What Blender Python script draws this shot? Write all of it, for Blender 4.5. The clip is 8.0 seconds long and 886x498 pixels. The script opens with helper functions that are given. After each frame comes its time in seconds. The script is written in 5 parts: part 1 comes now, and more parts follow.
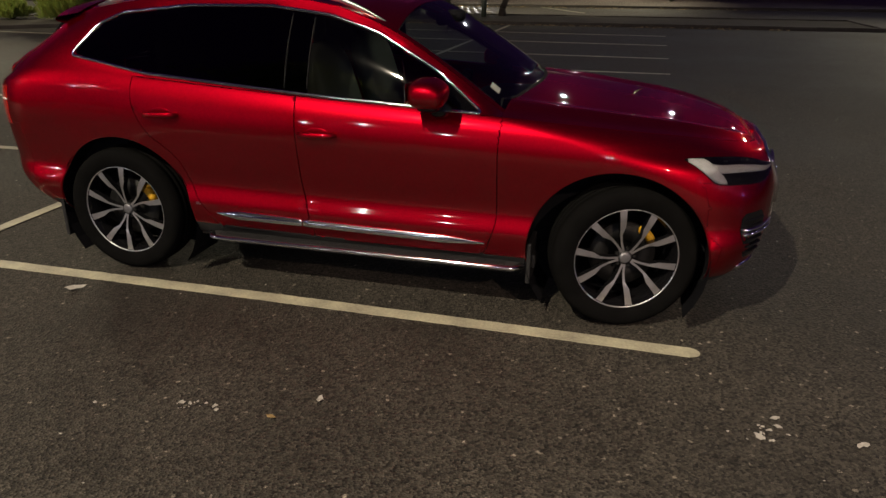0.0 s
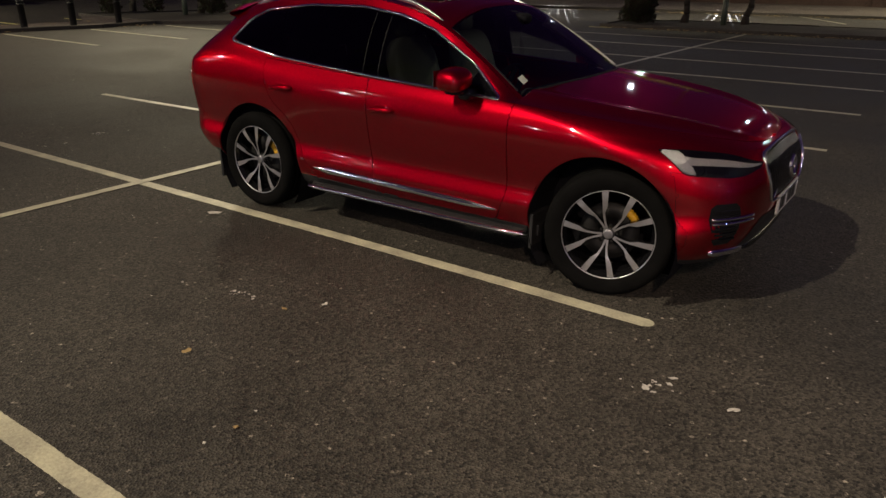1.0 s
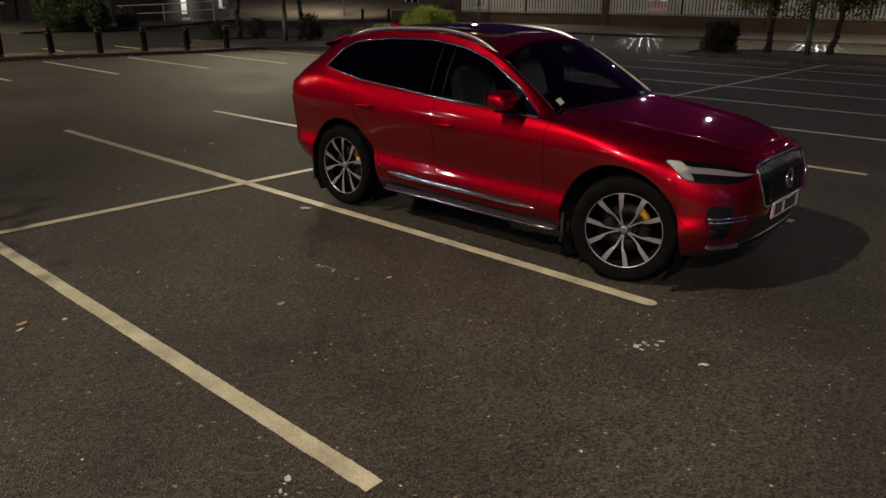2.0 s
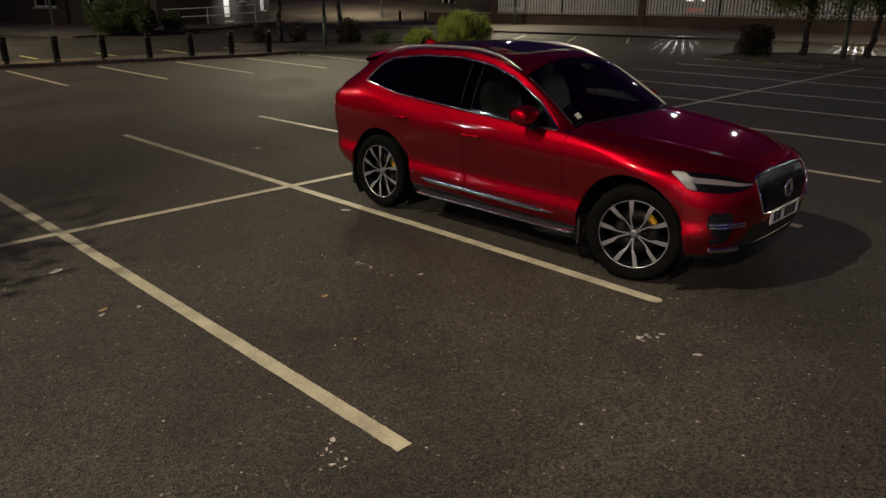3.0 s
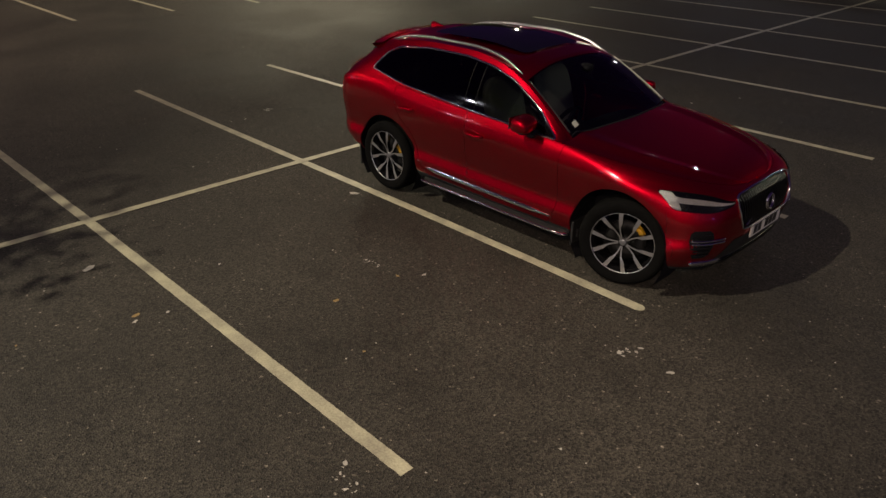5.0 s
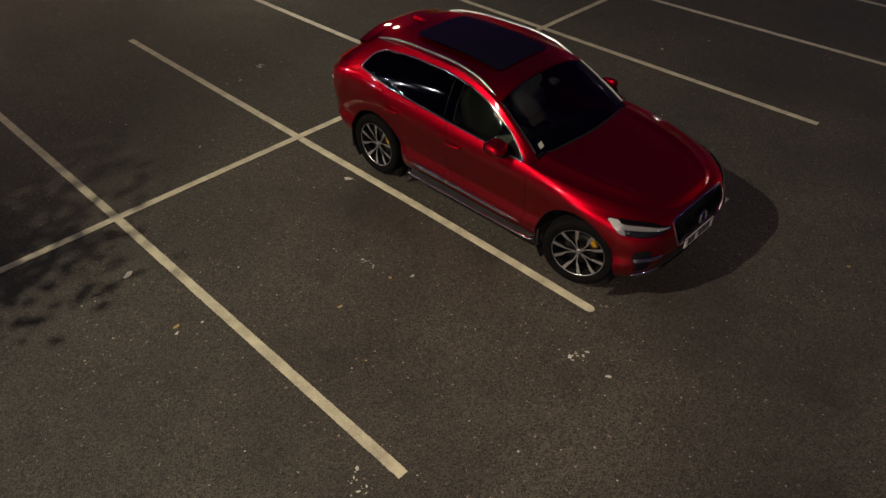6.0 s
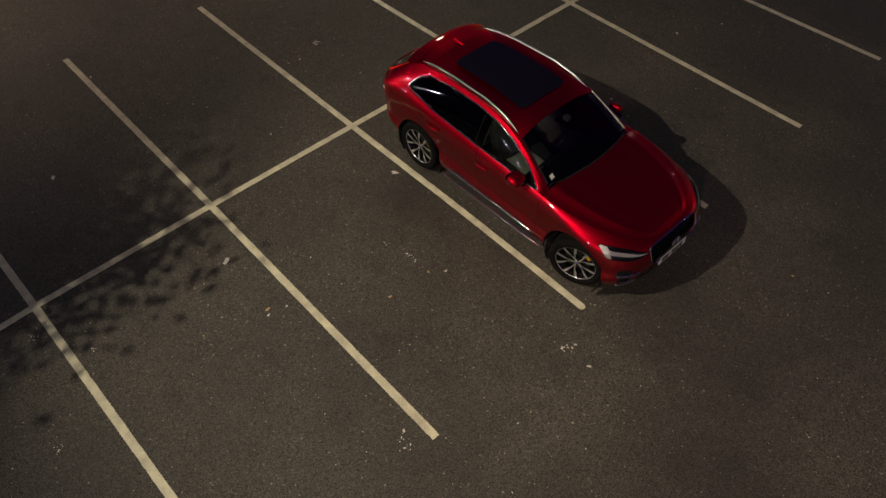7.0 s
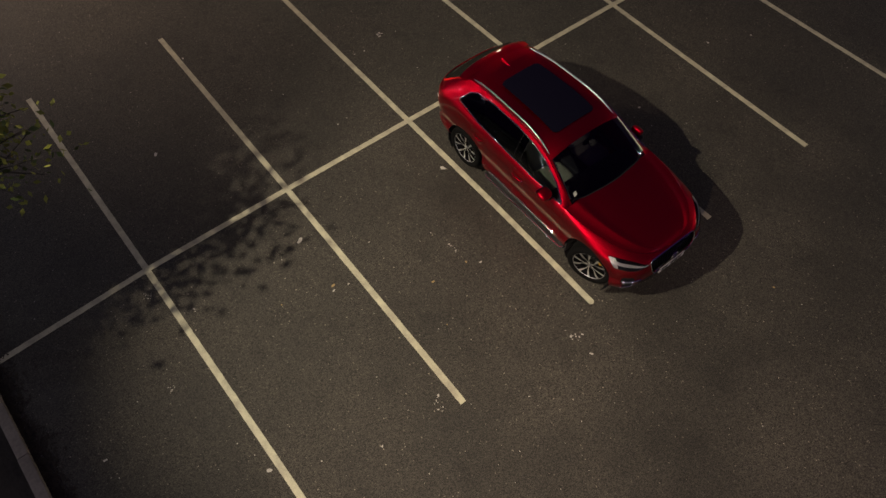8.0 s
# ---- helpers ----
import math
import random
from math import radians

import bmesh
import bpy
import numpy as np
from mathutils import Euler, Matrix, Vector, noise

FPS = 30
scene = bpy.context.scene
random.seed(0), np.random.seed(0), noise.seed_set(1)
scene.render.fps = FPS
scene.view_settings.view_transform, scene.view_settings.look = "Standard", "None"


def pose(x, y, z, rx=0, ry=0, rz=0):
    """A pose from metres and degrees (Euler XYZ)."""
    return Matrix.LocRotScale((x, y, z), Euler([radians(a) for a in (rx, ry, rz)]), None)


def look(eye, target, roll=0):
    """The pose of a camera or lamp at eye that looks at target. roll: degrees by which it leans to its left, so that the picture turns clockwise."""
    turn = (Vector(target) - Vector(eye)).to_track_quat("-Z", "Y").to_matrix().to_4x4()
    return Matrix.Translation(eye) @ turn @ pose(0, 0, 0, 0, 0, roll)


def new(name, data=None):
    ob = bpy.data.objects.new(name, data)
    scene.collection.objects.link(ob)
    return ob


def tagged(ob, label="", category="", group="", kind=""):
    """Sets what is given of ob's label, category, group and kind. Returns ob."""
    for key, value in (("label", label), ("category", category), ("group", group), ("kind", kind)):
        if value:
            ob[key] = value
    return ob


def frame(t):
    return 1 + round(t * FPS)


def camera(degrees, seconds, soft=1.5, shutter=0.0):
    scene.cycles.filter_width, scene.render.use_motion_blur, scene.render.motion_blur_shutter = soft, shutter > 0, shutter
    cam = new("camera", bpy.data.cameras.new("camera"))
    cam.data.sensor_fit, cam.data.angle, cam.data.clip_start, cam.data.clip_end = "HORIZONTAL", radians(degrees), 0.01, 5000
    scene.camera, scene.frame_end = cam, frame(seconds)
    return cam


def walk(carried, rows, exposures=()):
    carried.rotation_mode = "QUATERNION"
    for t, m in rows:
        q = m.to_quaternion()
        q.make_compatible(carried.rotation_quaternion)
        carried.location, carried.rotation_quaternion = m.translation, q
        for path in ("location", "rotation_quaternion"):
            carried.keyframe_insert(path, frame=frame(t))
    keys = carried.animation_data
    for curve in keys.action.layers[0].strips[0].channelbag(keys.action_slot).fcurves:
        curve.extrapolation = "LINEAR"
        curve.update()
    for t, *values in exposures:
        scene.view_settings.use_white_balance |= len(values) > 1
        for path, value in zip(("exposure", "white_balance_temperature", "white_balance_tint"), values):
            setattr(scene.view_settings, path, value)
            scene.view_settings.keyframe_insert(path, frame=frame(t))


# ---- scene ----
cam = camera(62.55, 8.0)
PATH = [
    (0, (1.638, -4.424, 1.727), (1.1493, -2.6250, 1.0018), 0.29),
    (0.5, (2.348, -4.477, 1.755), (1.5624, -2.7938, 1.0129), 0.59),
    (1, (3.109, -4.633, 1.766), (2.0324, -3.1087, 1.0475), 0.48),
    (1.5, (3.532, -4.903, 1.790), (2.3400, -3.4480, 1.1104), 0.38),
    (2.8, (4.267, -5.608, 2.029), (2.9338, -4.2667, 1.3776), 0.39),
    (3, (4.286, -5.607, 2.059), (2.9530, -4.2704, 1.3989), 0.16),
    (3.5, (4.323, -5.575, 2.132), (2.9839, -4.2557, 1.4493), 0.25),
    (4, (4.364, -5.560, 2.246), (3.0209, -4.2634, 1.5291), 0.29),
    (4.5, (4.358, -5.582, 2.494), (3.0345, -4.3035, 1.7115), 0.31),
    (5, (4.384, -5.633, 2.957), (3.1072, -4.3843, 2.0558), 0.33),
    (5.2, (4.394, -5.650, 3.210), (3.1597, -4.4035, 2.2506), 0.15),
    (6.3, (4.558, -5.738, 5.542), (3.5143, -4.7058, 4.1832), -0.11),
    (6.5, (4.573, -5.815, 6.076), (3.5634, -4.8312, 4.6576), 0.09),
    (7, (4.675, -5.905, 7.342), (3.7275, -5.0410, 5.8072), -0.20),
    (7.5, (4.762, -5.982, 8.575), (3.8651, -5.2289, 6.9534), -0.15),
    (8, (4.782, -6.059, 9.500), (3.9188, -5.3955, 7.8222), -0.30),
]
EXPOSURES = [(0, -0.02), (1.5, -0.08), (3.0, -0.2), (5.2, -0.18), (6.5, -0.02), (7.2, 0.02), (8.0, 0.15)]
walk(cam, [(t, look(eye, target, roll)) for t, eye, target, roll in PATH], EXPOSURES)

# ---- world and lamps ----
world = bpy.data.worlds.new("night_sky")
world.use_nodes = True
scene.world = world
bg = world.node_tree.nodes["Background"]
bg.inputs["Color"].default_value = (0.21, 0.08, 0.45, 1)
bg.inputs["Strength"].default_value = 0.062


def lamp(name, place, target, power, color, radius=0.2, spread=150, blend=0.6):
    data = bpy.data.lights.new(name, "SPOT")
    data.energy, data.color, data.shadow_soft_size = power, color, radius
    data.spot_size, data.spot_blend = radians(spread), blend
    ob = new(name, data)
    ob.matrix_world = look(place, target)
    return ob


WARM = (1.0, 0.88, 0.60)
lamp("lamp_light", (-2.52, -10.99, 11.1), (0.95, -1.6, 0), 8000, (1.0, 0.855, 0.635), 0.07, 52, 1.0)
lamp("lamp_light", (8.75, -13.5, 8.5), (5.6, -4.6, 0), 5700, (1.0, 0.73, 0.55), 0.12, 48, 1.0)
lamp("lamp_light", (-20.42, 12.56, 7.79), (-14.34, 5.52, 0.00), 4000, WARM, 0.5, 64, 1.0)
lamp("lamp_light", (-4.39, 23.6, 7.55), (-4.52, 25.5, 0.00), 3000, WARM, 0.12, 116, 1.0)
lamp("lamp_light", (-29.09, 34.44, 6.74), (-23.84, 30.21, 0.00), 4177, WARM, 0.12, 126, 1.0)
# three lamps added out of view to brighten the far ground and road
lamp("lamp_light", (2.34, 35.05, 6.96), (-2.57, 33.57, 0.00), 2750, WARM, 0.12, 126, 1.0)
lamp("lamp_light", (13.71, 28.60, 7.34), (0.0, 14.0, 0.00), 2100, WARM, 0.12, 96, 1.0)
lamp("lamp_light", (-30.73, -4.04, 8.46), (-31.26, 4.46, 0.00), 9198, WARM, 0.12, 136, 1.0)
# lamp without a fitting, added to brighten the white door
lamp("lamp_light", (-43.11, 22.67, 2.41), (-44.74, 21.99, 0.92), 291, (1.0, 0.97, 0.93), 0.06, 84, 1.0)
# lamp added over the thin pole to light the side road
lamp("lamp_light", (-41.09, 33.00, 6.24), (-47.72, 35.71, 0.00), 4262, WARM, 0.12, 150, 1.0)
# lamp without a fitting, added to brighten the farther white door
lamp("lamp_light", (-44.17, 25.94, 3.18), (-45.70, 25.21, 1.63), 199, (1.0, 0.97, 0.93), 0.06, 84, 1.0)
# unseen floodlights, their beams cut into streaks by added louvres
lamp("lamp_light", (-19.68, 40.51, 2.95), (-12.9, 27.0, 0.00), 6000, (1.0, 0.97, 0.95), 0.001, 8.6, 1.0)
lamp("lamp_light", (-9.52, 41.71, 2.95), (-5.4, 27.4, 0.00), 6000, (1.0, 0.97, 0.95), 0.001, 8.6, 1.0)
# lamp added out of view to brighten the ground on the left
lamp("lamp_light", (-20.41, -13.47, 8.97), (-14.0, -1.0, 0.00), 12300, (1.0, 0.73, 0.52), 0.12, 74, 1.0)
# second head added at the bed's lamp post to brighten the lime shrub
lamp("lamp_light", (-20.65, 12.89, 7.78), (-15.80, 17.03, 0.00), 2127, WARM, 0.12, 74, 1.0)
# small lamps added out of view to put glints on the car's paint
GLINT_LAMPS = (
    (-14.0, 33.0, 260), (5.0, 30.0, 220), (-27.0, -14.0, 500), (16.0, 6.0, 140), (3.0, -24.0, 500), (-12.0, -18.0, 360), (-20.0, -24.0, 700),
    (-7.0, -32.0, 800), (14.0, -27.0, 700), (-34.0, -24.0, 900), (24.0, -22.0, 700), (28.0, -6.0, 600), (2.0, -42.0, 1000), (20.0, 18.0, 200),
    (0.0, 24.0, 200), (9.0, 23.0, 150), (-8.0, 28.0, 240), (11.0, 35.0, 260), (22.0, 2.0, 160), (-10.0, -28.0, 520), (7.0, -31.0, 560),
    (-24.0, -9.0, 400), (19.0, -16.0, 420), (-16.0, -35.0, 760), (31.0, -15.0, 620), (10.0, -38.0, 840), (-30.0, -34.0, 900),
)
for x, y, power in GLINT_LAMPS:
    lamp("lamp_light", (x, y, 8.0), (0, 0, 0.8), power * 0.6, (0.92, 0.92, 1.0), 0.08, 170)
# blue lamp added out of view for blue glints on wheels and bumper
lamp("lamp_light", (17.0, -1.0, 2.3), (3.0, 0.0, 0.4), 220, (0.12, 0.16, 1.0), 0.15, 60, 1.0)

# ---- materials ----


def material(name, color, rough=0.6, metal=0.0, grain=None, vary=0.25, bump=0.0, coat=0.0, spec=0.5, second=None, detail=None):
    """A principled material with grain (scale per metre), colour variation, a wider stain and relief."""
    m = bpy.data.materials.new(name)
    m.use_nodes = True
    t, n = m.node_tree, m.node_tree.nodes
    p = n["Principled BSDF"]
    p.inputs["Base Color"].default_value = (*color, 1)
    p.inputs["Roughness"].default_value, p.inputs["Metallic"].default_value = rough, metal
    p.inputs["Coat Weight"].default_value, p.inputs["Coat Roughness"].default_value = coat, 0.03
    p.inputs["Specular IOR Level"].default_value = spec
    if grain:
        where = n.new("ShaderNodeTexCoord")
        fine, wide = n.new("ShaderNodeTexNoise"), n.new("ShaderNodeTexNoise")
        for node, scale, depth in ((fine, grain, 6), (wide, grain / 14, 4)):
            node.inputs["Scale"].default_value, node.inputs["Detail"].default_value = scale, depth
            t.links.new(where.outputs["Object"], node.inputs["Vector"])
        blend = n.new("ShaderNodeMix")
        blend.data_type = "RGBA"
        add = n.new("ShaderNodeMath")
        add.operation = "MULTIPLY_ADD"
        t.links.new(wide.outputs["Fac"], add.inputs[0])
        add.inputs[1].default_value = 0.6
        half = n.new("ShaderNodeMath")
        half.operation = "MULTIPLY"
        half.inputs[1].default_value = 0.4
        t.links.new(fine.outputs["Fac"], half.inputs[0])
        t.links.new(half.outputs[0], add.inputs[2])
        ramp = n.new("ShaderNodeMapRange")
        ramp.inputs["From Min"].default_value, ramp.inputs["From Max"].default_value = 0.32, 0.68
        t.links.new(add.outputs[0], ramp.inputs["Value"])
        t.links.new(ramp.outputs[0], blend.inputs["Factor"])
        low = second or tuple(c * (1 - vary) for c in color)
        high = tuple(min(1, c * (1 + vary)) for c in color)
        blend.inputs["A"].default_value, blend.inputs["B"].default_value = (*low, 1), (*high, 1)
        t.links.new(blend.outputs["Result"], p.inputs["Base Color"])
        if bump:
            b = n.new("ShaderNodeBump")
            b.inputs["Strength"].default_value, b.inputs["Distance"].default_value = 1.0, bump
            t.links.new(fine.outputs["Fac"], b.inputs["Height"])
            t.links.new(b.outputs[0], p.inputs["Normal"])
    return m


def asphalt_material(name, color, seed):
    """Worn tarmac: stone grain, light chips, oil stains and broad patches."""
    m = bpy.data.materials.new(name)
    m.use_nodes = True
    t, n = m.node_tree, m.node_tree.nodes
    p = n["Principled BSDF"]
    where = n.new("ShaderNodeTexCoord")
    shift = n.new("ShaderNodeMapping")
    shift.inputs["Location"].default_value = (seed * 13.1, seed * 7.7, 0)
    t.links.new(where.outputs["Object"], shift.inputs["Vector"])

    def tex(kind, scale, depth=4, rough=0.55):
        node = n.new(kind)
        node.inputs["Scale"].default_value = scale
        if kind == "ShaderNodeTexNoise":
            node.inputs["Detail"].default_value, node.inputs["Roughness"].default_value = depth, rough
        t.links.new(shift.outputs[0], node.inputs["Vector"])
        return node

    def rng(src, a, b, c, d):
        node = n.new("ShaderNodeMapRange")
        for key, v in zip(("From Min", "From Max", "To Min", "To Max"), (a, b, c, d)):
            node.inputs[key].default_value = v
        t.links.new(src, node.inputs["Value"])
        return node.outputs[0]

    def times(a, b):
        node = n.new("ShaderNodeMath")
        node.operation = "MULTIPLY"
        t.links.new(a, node.inputs[0])
        t.links.new(b, node.inputs[1])
        return node.outputs[0]

    stones = tex("ShaderNodeTexVoronoi", 95)
    grit = tex("ShaderNodeTexNoise", 240, 3, 0.7)
    patch = tex("ShaderNodeTexNoise", 0.45, 5, 0.6)
    stain = tex("ShaderNodeTexNoise", 1.9, 5, 0.65)
    tone = times(rng(stones.outputs["Color"], 0.15, 1, 0.18, 2.25), rng(grit.outputs["Fac"], 0.3, 0.75, 0.42, 1.65))
    chips = tex("ShaderNodeTexVoronoi", 70)
    tone = times(tone, rng(chips.outputs["Color"], 0.90, 0.97, 1.0, 5.4))
    tone = times(tone, rng(patch.outputs["Fac"], 0.35, 0.65, 0.70, 1.26))
    tone = times(tone, rng(stain.outputs["Fac"], 0.28, 0.46, 0.66, 1.0))
    base = n.new("ShaderNodeMix")
    base.data_type, base.blend_type = "RGBA", "MULTIPLY"
    base.inputs["Factor"].default_value = 1
    base.inputs["A"].default_value = (*color, 1)
    t.links.new(tone, base.inputs["B"])
    t.links.new(base.outputs["Result"], p.inputs["Base Color"])
    t.links.new(rng(patch.outputs["Fac"], 0.35, 0.65, 0.60, 0.75), p.inputs["Roughness"])
    b = n.new("ShaderNodeBump")
    b.inputs["Strength"].default_value, b.inputs["Distance"].default_value = 1.0, 0.005
    t.links.new(stones.outputs["Distance"], b.inputs["Height"])
    t.links.new(b.outputs[0], p.inputs["Normal"])
    p.inputs["Specular IOR Level"].default_value = 0.4
    return m


ASPHALT = asphalt_material("tarmac", (0.0410, 0.0366, 0.0296), 1)
PAVING = asphalt_material("pavement_tarmac", (0.11, 0.092, 0.078), 2)
LINE = material("road_paint_cream", (0.50, 0.48, 0.34), 0.42, grain=75, vary=0.2, bump=0.003, second=(0.28, 0.258, 0.2))
YELLOW = material("road_paint_yellow", (0.80, 0.74, 0.26), 0.5, grain=30, vary=0.25, bump=0.002)
KERB = material("kerb_concrete", (0.04, 0.035, 0.03), 0.85, grain=25, vary=0.35, bump=0.003)
EDGING = material("edging_concrete", (0.23, 0.20, 0.165), 0.85, grain=22, vary=0.35, bump=0.003)
SOIL = material("soil", (0.024, 0.019, 0.014), 0.95, grain=18, vary=0.5, bump=0.01)
BLACK_METAL = material("black_painted_metal", (0.007, 0.007, 0.008), 0.45, grain=40, vary=0.3, spec=0.2)
BRICK = material("dark_brick", (0.075, 0.046, 0.036), 0.85, grain=9, vary=0.45, bump=0.004)
RENDERED = material("dark_render", (0.040, 0.032, 0.029), 0.9, grain=3, vary=0.3)
STONE = material("coping_stone", (0.30, 0.27, 0.22), 0.85, grain=12, vary=0.3)
PALE_METAL = material("galvanised_pale", (0.36, 0.36, 0.37), 0.5, 0.6, grain=12, vary=0.25)
BARK = material("bark", (0.024, 0.019, 0.015), 0.9, grain=22, vary=0.5, bump=0.01)
GREEN_PAINT = material("green_painted_steel", (0.05, 0.065, 0.05), 0.5, grain=14, vary=0.25)
GALVANISED = material("dull_galvanised", (0.34, 0.34, 0.35), 0.6, grain=12, vary=0.2)
WHITE_PAINT = material("white_paint", (0.72, 0.72, 0.70), 0.5, grain=8, vary=0.12)
PANE = material("dark_window_glass", (0.01, 0.011, 0.013), 0.06, spec=0.6)


def leaf_material(name, color):
    m = material(name, color, 0.55, grain=2.0, vary=0.4)
    n, t = m.node_tree.nodes, m.node_tree
    p = n["Principled BSDF"]
    p.inputs["Subsurface Weight"].default_value = 0.0
    through_light = n.new("ShaderNodeBsdfTranslucent")
    through_light.inputs["Color"].default_value = (*(min(1, c * 1.6) for c in color), 1)
    both = n.new("ShaderNodeMixShader")
    both.inputs[0].default_value = 0.35
    t.links.new(p.outputs[0], both.inputs[1])
    t.links.new(through_light.outputs[0], both.inputs[2])
    t.links.new(both.outputs[0], n["Material Output"].inputs["Surface"])
    return m


LEAF = leaf_material("leaf_green", (0.07, 0.10, 0.025))
LEAF_YELLOW = leaf_material("leaf_yellow_green", (0.19, 0.20, 0.04))
LEAF_LIME = leaf_material("leaf_lime", (0.21, 0.27, 0.06))
LEAF_BROWN = leaf_material("leaf_red_brown", (0.034, 0.022, 0.014))
LEAF_DARK = leaf_material("leaf_dark", (0.035, 0.055, 0.02))

# ---- mesh helpers ----


def mesh_of(name, bm, mat, smooth=False):
    data = bpy.data.meshes.new(name)
    bmesh.ops.recalc_face_normals(bm, faces=bm.faces)
    bm.to_mesh(data)
    bm.free()
    for m in mat if isinstance(mat, (list, tuple)) else [mat]:
        data.materials.append(m)
    if smooth:
        data.polygons.foreach_set("use_smooth", [True] * len(data.polygons))
    return data


def part(name, bm, mat, parent=None, label="", smooth=False):
    """Links a bmesh as one mesh object, under its thing or part."""
    ob = new(name, mesh_of(name, bm, mat, smooth))
    if parent:
        ob.parent = parent
    if label:
        tagged(ob, label)
    return ob


def box(bm, x0, x1, y0, y1, z0, z1, bevel=0.0, turn=None):
    made = bmesh.ops.create_cube(bm, size=1)["verts"]
    m = Matrix.Translation(((x0 + x1) / 2, (y0 + y1) / 2, (z0 + z1) / 2)) @ Matrix.Diagonal((x1 - x0, y1 - y0, z1 - z0, 1))
    bmesh.ops.transform(bm, matrix=(turn or Matrix()) @ m, verts=made)
    if bevel:
        edges = list({e for v in made for e in v.link_edges})
        bmesh.ops.bevel(bm, geom=edges, offset=bevel, segments=2, affect="EDGES", profile=0.6)
    return bm


def tube(bm, a, b, r0, r1=None, sides=12, caps=True):
    a, b = Vector(a), Vector(b)
    r1 = r0 if r1 is None else r1
    turn = (b - a).to_track_quat("Z", "Y").to_matrix().to_4x4()
    m = Matrix.Translation((a + b) / 2) @ turn
    bmesh.ops.create_cone(bm, cap_ends=caps, segments=sides, radius1=r0, radius2=r1, depth=(b - a).length, matrix=m)
    return bm


def lathe(bm, profile, steps=32, axis="z", close=False):
    """Turns a profile of (radius, height) round the z axis."""
    rings = []
    for k in range(steps):
        a = 2 * math.pi * k / steps
        rings.append([bm.verts.new((r * math.cos(a), r * math.sin(a), h)) for r, h in profile])
    count = len(profile)
    for k in range(steps):
        p, q = rings[k], rings[(k + 1) % steps]
        for j in range(count if close else count - 1):
            i = (j + 1) % count
            bm.faces.new((p[j], q[j], q[i], p[i]))
    return bm


def sheet(bm, corners, z):
    return bm.faces.new([bm.verts.new((x, y, z)) for x, y in corners])


def slab(bm, outline, z0, z1):
    low = [bm.verts.new((x, y, z0)) for x, y in outline]
    high = [bm.verts.new((x, y, z1)) for x, y in outline]
    bm.faces.new(high)
    count = len(outline)
    for k in range(count):
        bm.faces.new((low[k], low[(k + 1) % count], high[(k + 1) % count], high[k]))
    return bm


# ---- ground and markings ----
bm = bmesh.new()
sheet(bm, [(-400, -400), (400, -400), (400, 400), (-400, 400)], 0)
tagged(part("ground", bm, ASPHALT), "worn dark tarmac car park with light stone chips and stains", "ground", kind="structure")


def marking(x0, y0, x1, y1, width=0.1, round_end=False, mat=None, label="cream painted parking bay line, slightly worn at the edges"):
    """A painted line with slightly ragged sides."""
    a, b = Vector((x0, y0)), Vector((x1, y1))
    way = (b - a).normalized()
    side = Vector((-way.y, way.x))
    length = (b - a).length
    steps = max(4, min(420, int(length / 0.022)))
    bm = bmesh.new()
    rows = []
    for k in range(steps + 1):
        p = a + way * (length * k / steps)
        row = []
        for s in (1, -1):
            w = width / 2 * (1 + 0.06 * noise.noise((p.x * 9, p.y * 9, s * 3.1)) + 0.09 * noise.noise((p.x * 43, p.y * 43, s)))
            q = p + side * (s * w)
            row.append((bm.verts.new((q.x, q.y, 0.001)), bm.verts.new((q.x, q.y, 0.004))))
        rows.append(row)
    for p, q in zip(rows, rows[1:]):
        bm.faces.new((p[0][1], q[0][1], q[1][1], p[1][1]))
        for s in (0, 1):
            bm.faces.new((p[s][0], q[s][0], q[s][1], p[s][1]))
    for row in (rows[0], rows[-1]):
        bm.faces.new((row[0][0], row[0][1], row[1][1], row[1][0]))
    if round_end:
        last = [v[1] for v in rows[-1]]
        tip = [bm.verts.new((*(b + way * (width / 2 * math.sin(k)) + side * (width / 2 * math.cos(k))), 0.004)) for k in (math.pi * j / 8 for j in range(1, 8))]
        bm.faces.new([last[0], *tip, last[1]])
    ob = part("bay_line", bm, mat or LINE)
    return tagged(ob, label, "road marking", "parking bay lines", "structure")


BAYS = ((-6.21, -6.10, -6.03), (-3.635, -3.605, -3.615), (1.30, 1.40, 1.41), (3.90, 3.89, 3.875), (6.28, 6.30, 6.40), (8.85, 8.90, 8.91), (11.2, 11.24, 11.24), (13.9, 13.94, 13.94), (16.4, 16.44, 16.44))
for y0, y1, y2 in BAYS:
    marking(-7.21 if y1 < 3 else -7.3, y0, -2.6, y1, 0.094)
    marking(-2.6, y1, 2.045, y2, 0.094)
for (x0, y0), (x1, y1) in zip(((-7.07, -1.165), (-2.6, -1.14), (-0.3, -1.122)), ((-2.6, -1.14), (-0.3, -1.122), (1.0, -1.128))):
    marking(x0, y0, x1, y1, 0.094)
marking(1.0, -1.128, 1.975, -1.142, 0.094, round_end=True)
for x0, y0, x1, y1 in ((-2.455, -8.5, -2.58, -6.1), (-2.58, -6.1, -2.6, -3.6), (-2.6, -3.6, -2.59, 18.9)):
    marking(x0, y0, x1, y1, 0.094).location.z = 0.0025
for k in range(-3, 6):
    marking(-18.96 + 0.227 * k, 0.54 + 2.36 * k, -14.22 + 0.2 * k, 0.5 + 2.33 * k, 0.10)
